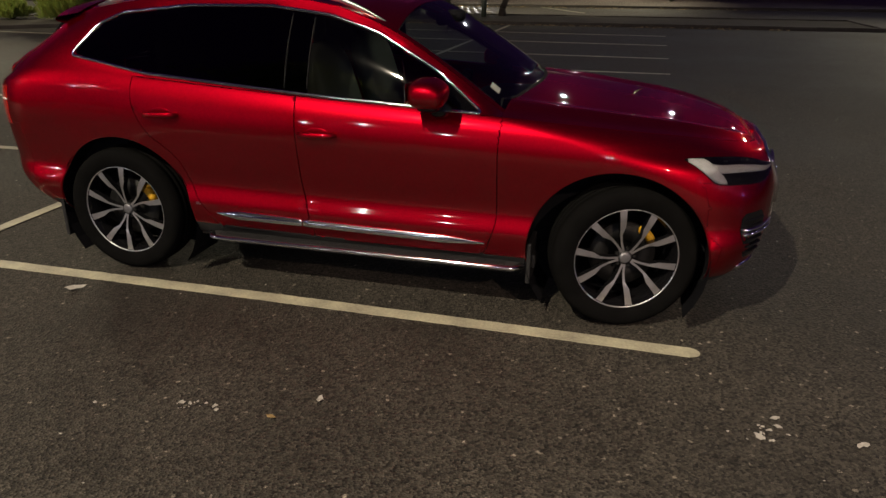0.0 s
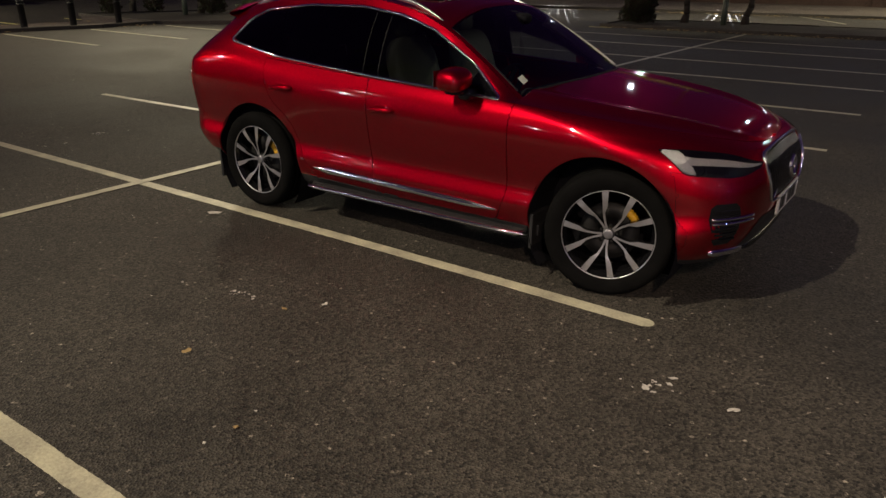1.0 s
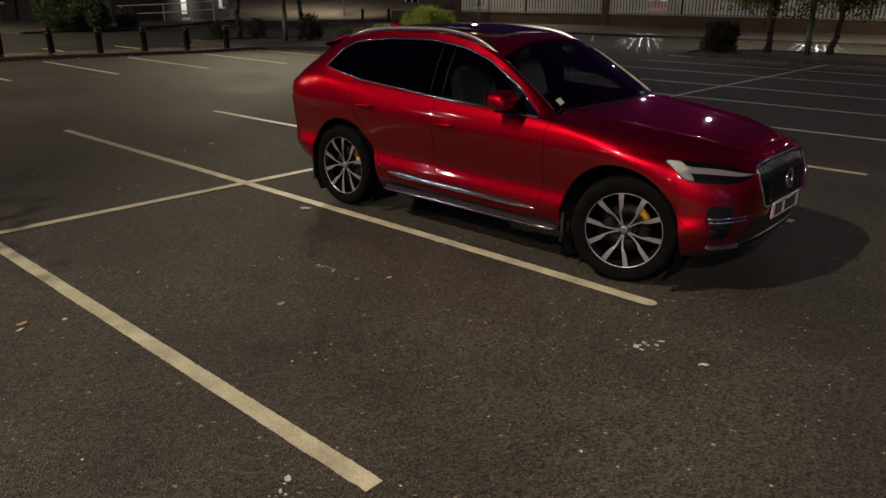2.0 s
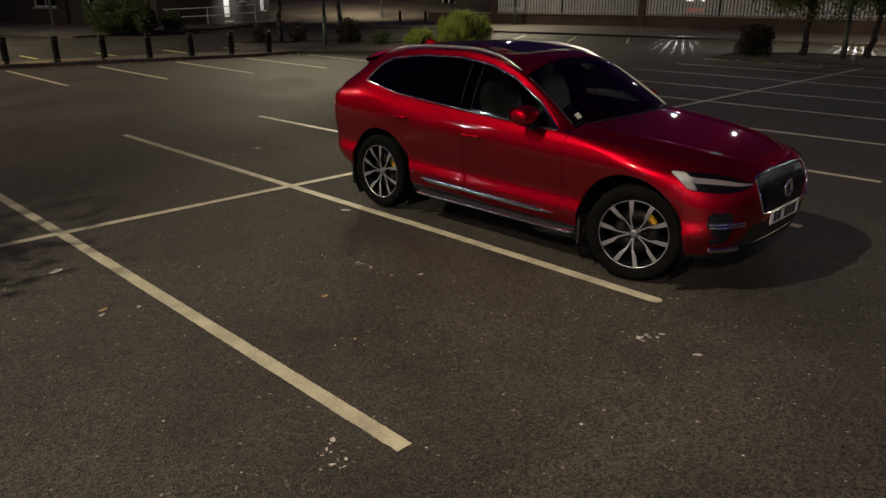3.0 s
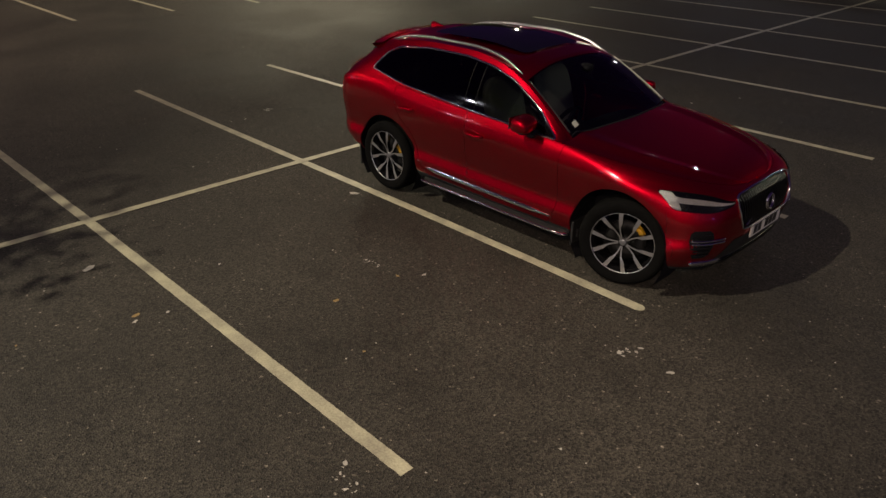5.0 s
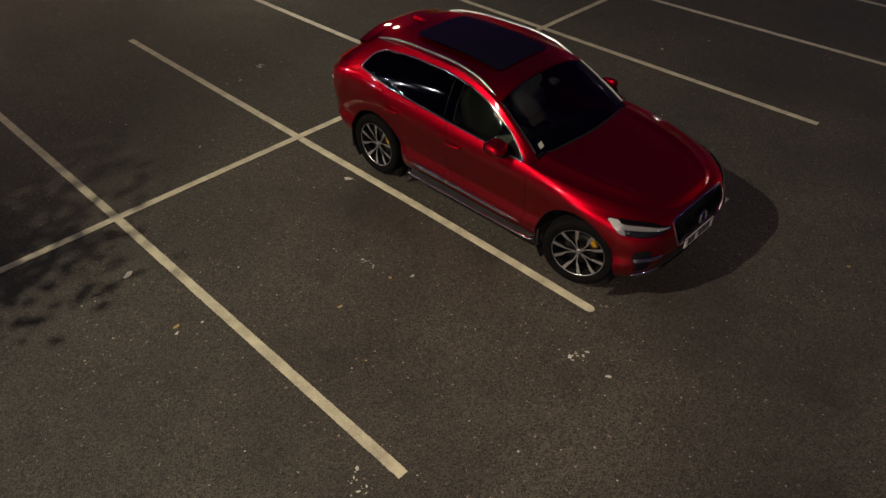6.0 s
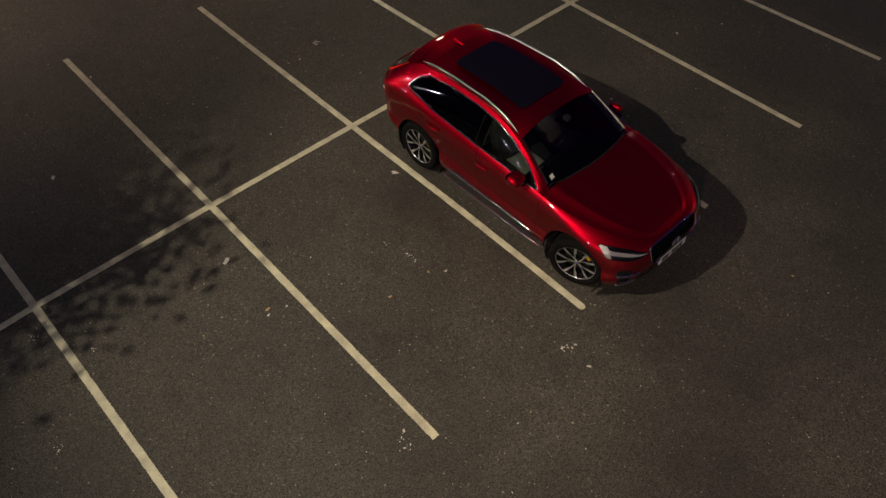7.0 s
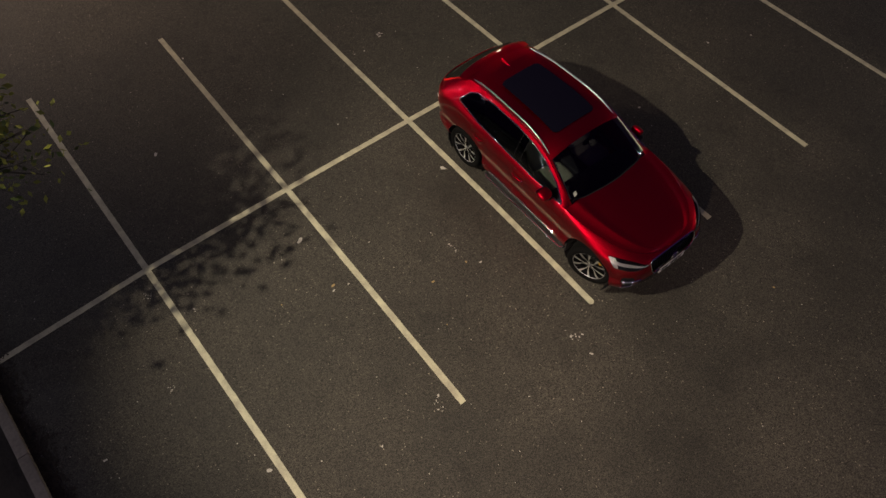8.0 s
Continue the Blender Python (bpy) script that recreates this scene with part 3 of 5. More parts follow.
def fitted(points, want, got, spread):
    """A local plane through the skin's points near a place: the value of one axis there."""
    u, v = points[:, want[0]] - got[0], points[:, want[1]] - got[1]
    w = np.sqrt(np.exp(-(u * u + v * v) / (2 * spread * spread)) + 1e-12)
    a = np.stack([w, w * u, w * v], 1)
    return float(np.linalg.lstsq(a, w * points[:, 3 - sum(want)], rcond=None)[0][0])


def near_points(points, axes, place, count=24):
    d = (points[:, axes[0]] - place[0]) ** 2 + (points[:, axes[1]] - place[1]) ** 2
    return points[np.argpartition(d, count)[:count]]


SIDE_POINTS, NOSE_POINTS = GRID[:, :TOP0].reshape(-1, 3), GRID[:95, : LOW_N + 1].reshape(-1, 3)


def side_y(x, z):
    """Half width of the skin at a place of the side."""
    return fitted(near_points(SIDE_POINTS, (0, 2), (x, z)), (0, 2), (x, z), 0.014)


def nose_x(y, z):
    """How far forward the skin reaches at a place of the front."""
    return fitted(near_points(NOSE_POINTS, (1, 2), (abs(y), z)), (1, 2), (abs(y), z), 0.014)


def sweep(bm, path, width, height, normals, closed=False, taper=None):
    """A rounded strip along a path: width across it, height along the normals."""
    count = len(path)
    rows = []
    for k in range(count):
        a = path[(k - 1) % count] if closed or k else path[k]
        b = path[(k + 1) % count] if closed or k < count - 1 else path[k]
        along = (Vector(b) - Vector(a)).normalized()
        n = Vector(normals[k]).normalized()
        across = along.cross(n).normalized()
        f = taper(k / (count - 1)) if taper else 1
        w, h = width / 2 * f, height * (0.4 + 0.6 * f)
        p = Vector(path[k])
        shape = ((-w, -0.004), (-w, h * 0.6), (-w * 0.6, h), (w * 0.6, h), (w, h * 0.6), (w, -0.004))
        rows.append([bm.verts.new(p + across * u + n * v) for u, v in shape])
    last = count if closed else count - 1
    for k in range(last):
        p, q = rows[k], rows[(k + 1) % count]
        for j in range(5):
            bm.faces.new((p[j], p[j + 1], q[j + 1], q[j]))
    if not closed:
        bm.faces.new(rows[0])
        bm.faces.new(rows[-1][::-1])
    return bm


def blob(bm, size, place, power=2.6, segs=20, rings=14):
    """A rounded block: a superellipsoid."""
    def pw(v):
        return math.copysign(abs(v) ** (2 / power), v)

    grid = []
    for i in range(rings + 1):
        a = -math.pi / 2 + math.pi * i / rings
        grid.append([bm.verts.new((place[0] + size[0] / 2 * pw(math.cos(a)) * pw(math.cos(b)), place[1] + size[1] / 2 * pw(math.cos(a)) * pw(math.sin(b)), place[2] + size[2] / 2 * pw(math.sin(a)))) for b in (2 * math.pi * j / segs for j in range(segs))])
    for p, q in zip(grid, grid[1:]):
        for j in range(segs):
            bm.faces.new((p[j], p[(j + 1) % segs], q[(j + 1) % segs], q[j]))
    bmesh.ops.remove_doubles(bm, verts=bm.verts, dist=1e-5)
    return bm


def cpart(name, bm, mat, label="", smooth=False, parent=None):
    return part(name, bm, mat, parent or car, label, smooth)


RAIL = material("satin_aluminium", (0.42, 0.42, 0.45), 0.38, 1.0, grain=60, vary=0.06)
DARK_CHROME = material("dark_chrome", (0.035, 0.035, 0.04), 0.25, 1.0, grain=60, vary=0.06)
TREAD = material("dark_rubber_tread", (0.018, 0.018, 0.019), 0.7, 0.0, grain=40, vary=0.2)
RUN_GREY = material("dark_edging", (0.006, 0.006, 0.007), 0.7, grain=60, vary=0.1, spec=0.2)
# window surrounds, lower door trim, roof rails, running boards
for side in BOTH:
    bm = bmesh.new()
    pts = rounded([(0.705, 1.045), (0.45, 1.230), (0.12, 1.403), (-0.15, 1.483), (-0.5, 1.523), (-1.0, 1.516), (-1.427, 1.470), (-1.568, 1.406), (-1.685, 1.248), (-1.2, 1.167), (-0.23, 1.095)], 0.035, 8)
    path = [(x, side * (side_y(x, z) + 0.001), z) for x, z in pts]
    sweep(bm, path, 0.017, 0.008, [(0, side, 0.35)] * len(path), closed=True)
    cpart("window_trim", bm, CHROME, "bright chrome window surround", True)
    for x0, x1 in ((0.745, -0.265), (-0.275, -0.80)):
        bm = bmesh.new()
        path = [(x, side * side_y(x, 0.392 + (0.74 - x) * 0.016), 0.392 + (0.74 - x) * 0.016) for x in np.linspace(x0, x1, 30)]
        ends = (lambda t: min(1, 0.25 + 4 * t)) if x0 > 0.5 else (lambda t: min(1, 0.15 + 3 * (1 - t)) * (1 + 0.35 * t))
        sweep(bm, path, 0.042, 0.014, [(0, side, 0.25)] * len(path), taper=ends)
        cpart("door_trim", bm, CHROME, "chrome lower door moulding", True, DOORS["door_front" if x0 > 0.5 else "door_rear", side])
    bm = bmesh.new()
    xs = np.linspace(0.13, -1.68, 44)
    path = []
    for x in xs:
        t = (0.13 - x) / 1.81
        lift = 0.016 * min(1, 7 * t, 7 * (1 - t))
        path.append((x, side * (float(EDGE_Y(x)) - 0.045), float(EDGE_Z(x)) + 0.010 + lift))
    sweep(bm, path, 0.025, 0.018, [(0, side * 0.35, 1)] * len(path), taper=lambda t: min(1, 0.3 + 8 * t, 0.3 + 8 * (1 - t)))
    cpart("roof_rail", bm, RAIL, "satin silver roof rail", True)
    # running board: dark tread with a bright edge
    bm = bmesh.new()
    outline = [(0.95, 0.86), (0.90, 0.972), (-0.80, 0.972), (-0.88, 0.86)]
    slab(bm, [(x, side * y) for x, y in outline], 0.262, 0.292)
    slab(bm, [(x, side * y) for x, y in outline], 0.262, 0.2615)
    board = cpart("running_board", bm, TREAD, "dark ribbed running board with chrome edge")
    bm = bmesh.new()
    path = [(0.955, side * 0.87, 0.278), (0.945, side * 0.93, 0.279), (0.90, side * 0.974, 0.28)] + [(x, side * 0.976, 0.28) for x in np.linspace(0.8, -0.75, 12)] + [(-0.82, side * 0.972, 0.28), (-0.875, side * 0.93, 0.279), (-0.89, side * 0.87, 0.278)]
    sweep(bm, path, 0.022, 0.012, [(0.35 if k < 2 else -0.35 if k > len(path) - 3 else 0, side, 0.5) for k in range(len(path))])
    cpart("edge_trim", bm, CHROME, "bright metal edge", True, board)
    for k in range(7):
        bm = bmesh.new()
        y = side * (0.878 + 0.013 * k)
        box(bm, -0.80, 0.86, y - 0.003, y + 0.003, 0.291, 0.295)
        cpart("rib", bm, TRIM_BLACK, parent=board)
    # rubber runs beside the window posts
    for x, lean, z1 in ((-0.232, 0.0, 1.47), (-0.36, 0.0, 1.49)):
        bm = bmesh.new()
        path = [(x + lean * (z - 1.2), side * (side_y(x + lean * (z - 1.2), z) + 0.001), z) for z in np.linspace(1.125 if x > -1 else 1.19, z1, 14)]
        sweep(bm, path, 0.006, 0.003, [(0, side, 0.35)] * 14)
        cpart("window_run", bm, RUN_GREY, "thin black window edging", True)
    # pale strip across the tail lamp
    bm = bmesh.new()
    path = [(x, side * (side_y(x, 0.985) + 0.002), 0.985) for x in np.linspace(-2.135, -2.20, 8)]
    sweep(bm, path, 0.009, 0.004, [(-0.4, side, 0)] * 8)
    cpart("lamp_strip", bm, LAMP_WHITE, "pale strip across the red lens", True, LAMPS[side])
    # door handles
    for x, z, kind in ((-0.155, 0.905, "door_front"), (-1.08, 0.962, "door_rear")):
        y = side_y(x, z)
        bm = bmesh.new()
        path = [(x + 0.11 * t, side * (y + 0.004 + 0.034 * (1 - t**4)), z + 0.003 * t) for t in np.linspace(1, -1, 17)]
        sweep(bm, path, 0.030, 0.015, [(0, side, 0.2)] * 17, taper=lambda t: min(1, 0.5 + 6 * t, 0.5 + 6 * (1 - t)))
        cpart("door_handle", bm, PAINT, "", True, DOORS[kind, side])
        bm = bmesh.new()
        blob(bm, (0.12, 0.008, 0.055), (x, side * (y - 0.001), z + 0.006), 2.2)
        cpart("handle_recess", bm, PAINT, "shallow dish behind the handle", True, DOORS[kind, side])
    # door mirrors: red shell over a black foot
    bm = bmesh.new()
    blob(bm, (0.17, 0.205, 0.130), (0.46, side * 1.012, 1.158), 3.0, 28, 18)
    for v in bm.verts:
        t = (v.co.x - 0.46) / 0.085
        if t > 0:
            v.co.z += -0.014 * t * t
            v.co.x += 0.018 * (1 - ((v.co.z - 1.152) / 0.065) ** 2)
        v.co.z -= 0.010 * (abs(v.co.y) - 1.012) / 0.10
    if side > 0:
        # the far mirror is folded against the door, lowered to fit the camera's view
        for v in bm.verts:
            p = Vector((v.co.x - 0.46, v.co.y - 1.012))
            v.co.x, v.co.y = 0.415 - p.y * 0.95, 0.955 + p.x * 0.58
            v.co.z -= 0.035
    mirror = cpart("door_mirror", bm, PAINT, "red door mirror on a black foot", True)
    bm = bmesh.new()
    blob(bm, (0.12, 0.16 if side < 0 else 0.09, 0.045), (0.465, side * (0.985 if side < 0 else 0.94), 1.088), 2.6)
    blob(bm, (0.10, 0.14, 0.075), (0.50, side * 0.915, 1.062), 2.4)
    cpart("mirror_foot", bm, GLOSS_BLACK, "", True, mirror)
    if side < 0:
        bm = bmesh.new()
        box(bm, 0.371, 0.376, side * 1.012 - 0.08, side * 1.012 + 0.08, 1.11, 1.205)
        cpart("mirror_glass", bm, CHROME, "silvered mirror glass", parent=mirror)
    # quarter triangle behind the mirror
    bm = bmesh.new()
    tri = [(0.685, 1.057), (0.50, 1.185), (0.44, 1.069)]
    bm.faces.new([bm.verts.new((x, side * (side_y(x, z) + 0.003), z)) for x, z in tri])
    bmesh.ops.solidify(bm, geom=bm.faces, thickness=0.004)
    cpart("mirror_sail", bm, GLOSS_BLACK, "gloss black corner panel")
    # mud flaps
    for x, y0 in ((0.972, 0.70), (-1.875, 0.68)):
        bm = bmesh.new()
        box(bm, x - 0.012, x + 0.012, side * y0 if side > 0 else -0.915, 0.915 if side > 0 else side * y0, 0.165 if x < 0 else 0.18, 0.40, 0.006)
        cpart("mud_flap", bm, TRIM_BLACK, "black rubber mud flap")
    # wheel housings
    for cx in ARCHES:
        bm = bmesh.new()
        rows = []
        for k in range(25):
            a = math.radians(-38 + 256 * k / 24)
            rows.append([bm.verts.new((cx + (ARCH_R + 0.006) * math.cos(a), side * y, HUB_Z + (ARCH_R + 0.006) * math.sin(a))) for y in (0.925, 0.60)])
        for p, q in zip(rows, rows[1:]):
            bm.faces.new((p[0], q[0], q[1], p[1]))
        bm.faces.new([r[1] for r in rows])
        cpart("wheel_housing", bm, CABIN_DARK, "black wheel arch liner")
        bm = bmesh.new()
        arc = [math.radians(-12 + 204 * k / 40) for k in range(41)]
        path = []
        for a in arc:
            x, z = cx + (ARCH_R + 0.004) * math.cos(a), HUB_Z + (ARCH_R + 0.004) * math.sin(a)
            path.append((x, side * (side_y(cx + (ARCH_R + 0.008) * math.cos(a), HUB_Z + (ARCH_R + 0.008) * math.sin(a)) - 0.004), z))
        sweep(bm, path, 0.014, 0.003, [(0, side, 0.1)] * 41)
        cpart("arch_lip", bm, PAINT, "", True)

# underbody
bm = bmesh.new()
box(bm, -2.0, 2.0, -0.60, 0.60, 0.235, 0.30, 0.02)
box(bm, -1.0, 1.0, -0.86, 0.86, 0.245, 0.32, 0.01)
cpart("underbody", bm, TRIM_BLACK, "black underbody tray")

# wheels
def spoke_mesh():
    bm = bmesh.new()
    rows = []
    for r, ang, w, h in ((0.035, 7.5, 0.013, 0.072), (0.085, 8.5, 0.011, 0.076), (0.128, 11.0, 0.013, 0.082), (0.150, 14.0, 0.021, 0.087), (0.168, 16.0, 0.028, 0.089), (0.215, 17.4, 0.032, 0.093), (0.262, 18.2, 0.037, 0.092)):
        a = math.radians(ang)
        c, s = math.cos(a), math.sin(a)
        row = []
        for u, hh in ((-w / 2, h - 0.038), (-w / 2, h), (w / 2, h), (w / 2, h - 0.038)):
            row.append(bm.verts.new((r * c - u * s, r * s + u * c, hh)))
        rows.append(row)
    for p, q in zip(rows, rows[1:]):
        for j in range(3):
            f = bm.faces.new((p[j], q[j], q[j + 1], p[j + 1]))
            f.material_index = 0 if j == 1 else 1
    return bm


def mirrored(bm):
    for v in bm.verts:
        v.co.y = -v.co.y
    return bm


WHEEL = {}
bm = bmesh.new()
lathe(bm, [(0.258, 0.098), (0.250, 0.080), (0.238, 0.060), (0.232, 0.0), (0.236, -0.10)], 64)
WHEEL["wheel"] = mesh_of("wheel", bm, GLOSS_BLACK, True)
bm = bmesh.new()
lathe(bm, [(0.262, 0.100), (0.272, 0.106), (0.300, 0.117), (0.325, 0.119), (0.345, 0.114), (0.359, 0.098), (0.366, 0.075), (0.368, 0.046), (0.360, 0.044), (0.360, 0.036), (0.368, 0.034), (0.368, 0.006), (0.360, 0.004), (0.360, -0.004), (0.368, -0.006), (0.368, -0.034), (0.360, -0.036), (0.360, -0.044), (0.368, -0.046), (0.366, -0.075), (0.359, -0.098), (0.345, -0.114), (0.30, -0.117), (0.262, -0.10)], 72)
WHEEL["tyre"] = mesh_of("tyre", bm, RUBBER, True)
bm = bmesh.new()
lathe(bm, [(0.255, 0.088), (0.258, 0.099), (0.2615, 0.101), (0.264, 0.099), (0.266, 0.094)], 72)
WHEEL["rim_edge"] = mesh_of("rim_edge", bm, ALLOY, True)
WHEEL["spoke"] = mesh_of("spoke", spoke_mesh(), [ALLOY, GLOSS_BLACK])
WHEEL["spoke_b"] = mesh_of("spoke", mirrored(spoke_mesh()), [ALLOY, GLOSS_BLACK])
bm = bmesh.new()
lathe(bm, [(0.0005, 0.080), (0.020, 0.080), (0.027, 0.078), (0.030, 0.072), (0.033, 0.060), (0.035, 0.03)], 32)
WHEEL["hub_cap"] = mesh_of("hub_cap", bm, HUB_GREY, True)
bm = bmesh.new()
lathe(bm, [(0.0005, -0.02), (0.07, -0.015), (0.075, 0.012), (0.168, 0.012), (0.168, -0.014), (0.075, -0.014)], 48)
WHEEL["brake_disc"] = mesh_of("brake_disc", bm, IRON, True)
bm = bmesh.new()
tube(bm, (0, 0, 0.05), (0, 0, 0.070), 0.009, 0.008, 6)
WHEEL["wheel_bolt"] = mesh_of("wheel_bolt", bm, IRON)
for cx in HUBS:
    for side in BOTH:
        wheel = new("wheel", WHEEL["wheel"])
        wheel.parent = car
        tagged(wheel, "black and machined alloy wheel with ten spokes")
        steer, turn = (17, 44) if cx > 0 else (0, 34)
        wheel.matrix_local = Matrix.Translation((cx, side * 0.818, HUB_Z)) @ pose(0, 0, 0, 0, 0, steer) @ pose(0, 0, 0, -90 * side, 0, 0)
        for name in ("tyre", "rim_edge", "hub_cap", "brake_disc"):
            new(name, WHEEL[name]).parent = wheel
        for k in range(5):
            for name in ("spoke", "spoke_b"):
                ob = new("spoke", WHEEL[name])
                ob.parent = wheel
                ob.matrix_local = pose(0, 0, 0, 0, 0, 72 * k + turn)
            ob = new("wheel_bolt", WHEEL["wheel_bolt"])
            ob.parent = wheel
            ob.matrix_local = pose(0, 0, 0, 0, 0, 72 * k + 36 + turn) @ pose(0.046, 0, 0)
        bm = bmesh.new()
        for k in range(5):
            a0 = math.radians(26 + 7 * k)
            u = Vector((math.cos(a0), 0, math.sin(a0)))
            blob(bm, (0.040, 0.06, 0.040), (u.x * 0.160, side * 0.004, u.z * 0.158), 3.5, 10, 8)
        cal = cpart("brake_caliper", bm, CALIPER, "yellow brake caliper", True)
        cal.matrix_local = Matrix.Translation((cx, side * 0.828, HUB_Z)) @ pose(0, 0, 0, 0, 0, steer)

LAMP_HIGH = curve((1.676, 0.884), (1.705, 0.886), (1.785, 0.884), (1.863, 0.877), (1.937, 0.867), (2.009, 0.850), (2.07, 0.826), (2.12, 0.803))
LAMP_LOW = curve((1.676, 0.880), (1.726, 0.854), (1.777, 0.817), (1.825, 0.778), (1.85, 0.770), (1.904, 0.765), (1.963, 0.760), (2.044, 0.753), (2.085, 0.757), (2.12, 0.783))
HOUSING = material("black_lamp_housing", (0.012, 0.012, 0.014), 0.25, grain=60, vary=0.3)
# front: grille, badge, number plate, lamps, vents
bm = bmesh.new()


frame_pts = rounded([(-0.40, 0.842), (-0.2, 0.856), (0.2, 0.856), (0.40, 0.842), (0.448, 0.815), (0.440, 0.68), (0.385, 0.572), (0.2, 0.559), (-0.2, 0.559), (-0.385, 0.572), (-0.440, 0.68), (-0.448, 0.815)], 0.022, 6)
path = [(nose_x(y, z) + 0.004, y, z) for y, z in frame_pts]
sweep(bm, path, 0.011, 0.012, [(1, 0.5 * p[1], 0.1) for p in path], closed=True)
grille = cpart("grille", bm, CHROME, "upright chrome-framed radiator grille", True)
bm = bmesh.new()
rows = []
for z in np.linspace(0.572, 0.84, 8):
    rows.append([bm.verts.new((nose_x(y, z) - 0.055, y, z)) for y in np.linspace(-0.435, 0.435, 24)])
for p, q in zip(rows, rows[1:]):
    for j in range(23):
        bm.faces.new((p[j], p[j + 1], q[j + 1], q[j]))
cpart("grille_backing", bm, PLATE_BLACK, "black mesh behind the grille bars", parent=grille)
for k in range(27):
    y = -0.403 + 0.031 * k
    lo, hi = 0.572 + max(0, abs(y) - 0.38) * 1.8, 0.846 - 0.03 * (y / 0.45) ** 2
    bm = bmesh.new()
    path = [(nose_x(y, z) - 0.018 + 0.006 * math.sin(math.pi * (z - lo) / (hi - lo)), y, z) for z in np.linspace(lo, hi, 7)]
    sweep(bm, path, 0.007, 0.012, [(1, 0, 0)] * 7)
    cpart("grille_bar", bm, DARK_CHROME, parent=grille)
bm = bmesh.new()
lathe(bm, [(0.045, 0), (0.047, 0.012), (0.056, 0.016), (0.066, 0.012), (0.068, 0)], 36)
ob = cpart("badge", bm, CHROME, "round chrome badge ring", True, grille)
ob.matrix_local = Matrix.Translation((nose_x(0, 0.70) + 0.004, 0, 0.70)) @ pose(0, 0, 0, 0, 84, 0)
bm = bmesh.new()
tube(bm, (nose_x(0.3, 0.84) - 0.006, 0.34, 0.835), (nose_x(0.3, 0.59) - 0.002, -0.34, 0.59), 0.009, 0.009, 8)
cpart("grille_diagonal", bm, CHROME, parent=grille)
bm = bmesh.new()
px = NOSE(0.35) + 0.022
box(bm, px - 0.012, px, -0.26, 0.26, 0.462, 0.573, 0.004)
plate = cpart("number_plate", bm, PLATE_WHITE, "white number plate with black bars")
for y0, y1 in ((-0.215, -0.155), (-0.145, -0.085), (-0.02, 0.045), (0.055, 0.12), (0.13, 0.195)):
    bm = bmesh.new()
    box(bm, px, px + 0.0015, y0, y1, 0.478, 0.557)
    cpart("bar", bm, PLATE_BLACK, parent=plate)
# lower intake and bright strip
bm = bmesh.new()
rows = []
for z in np.linspace(0.315, 0.50, 6):
    w = 0.46 + (0.50 - z) * 0.95
    rows.append([bm.verts.new((nose_x(y, z) + 0.004, y, z)) for y in np.linspace(-w, w, 26)])
for p, q in zip(rows, rows[1:]):
    for j in range(25):
        bm.faces.new((p[j], p[j + 1], q[j + 1], q[j]))
cpart("lower_intake", bm, PLATE_BLACK, "black lower air intake")
for y0, y1, mat, label in ((-0.80, -0.52, CHROME, "chrome strip at the bumper corner"), (-0.515, 0.515, DARK_CHROME, "dark chrome strip along the lower bumper"), (0.52, 0.80, CHROME, "chrome strip at the bumper corner")):
    bm = bmesh.new()
    path = []
    for y in np.linspace(y0, y1, 24):
        z = 0.318 + 0.03 * max(0, abs(y) - 0.5) / 0.3
        path.append((nose_x(y, z) + 0.006, y, z))
    sweep(bm, path, 0.040, 0.014, [(1, 0.9 * p[1] / 0.8, 0.15) for p in path], taper=lambda t: min(1, 0.4 + 10 * t, 0.4 + 10 * (1 - t)))
    cpart("bumper_strip", bm, mat, label, True)
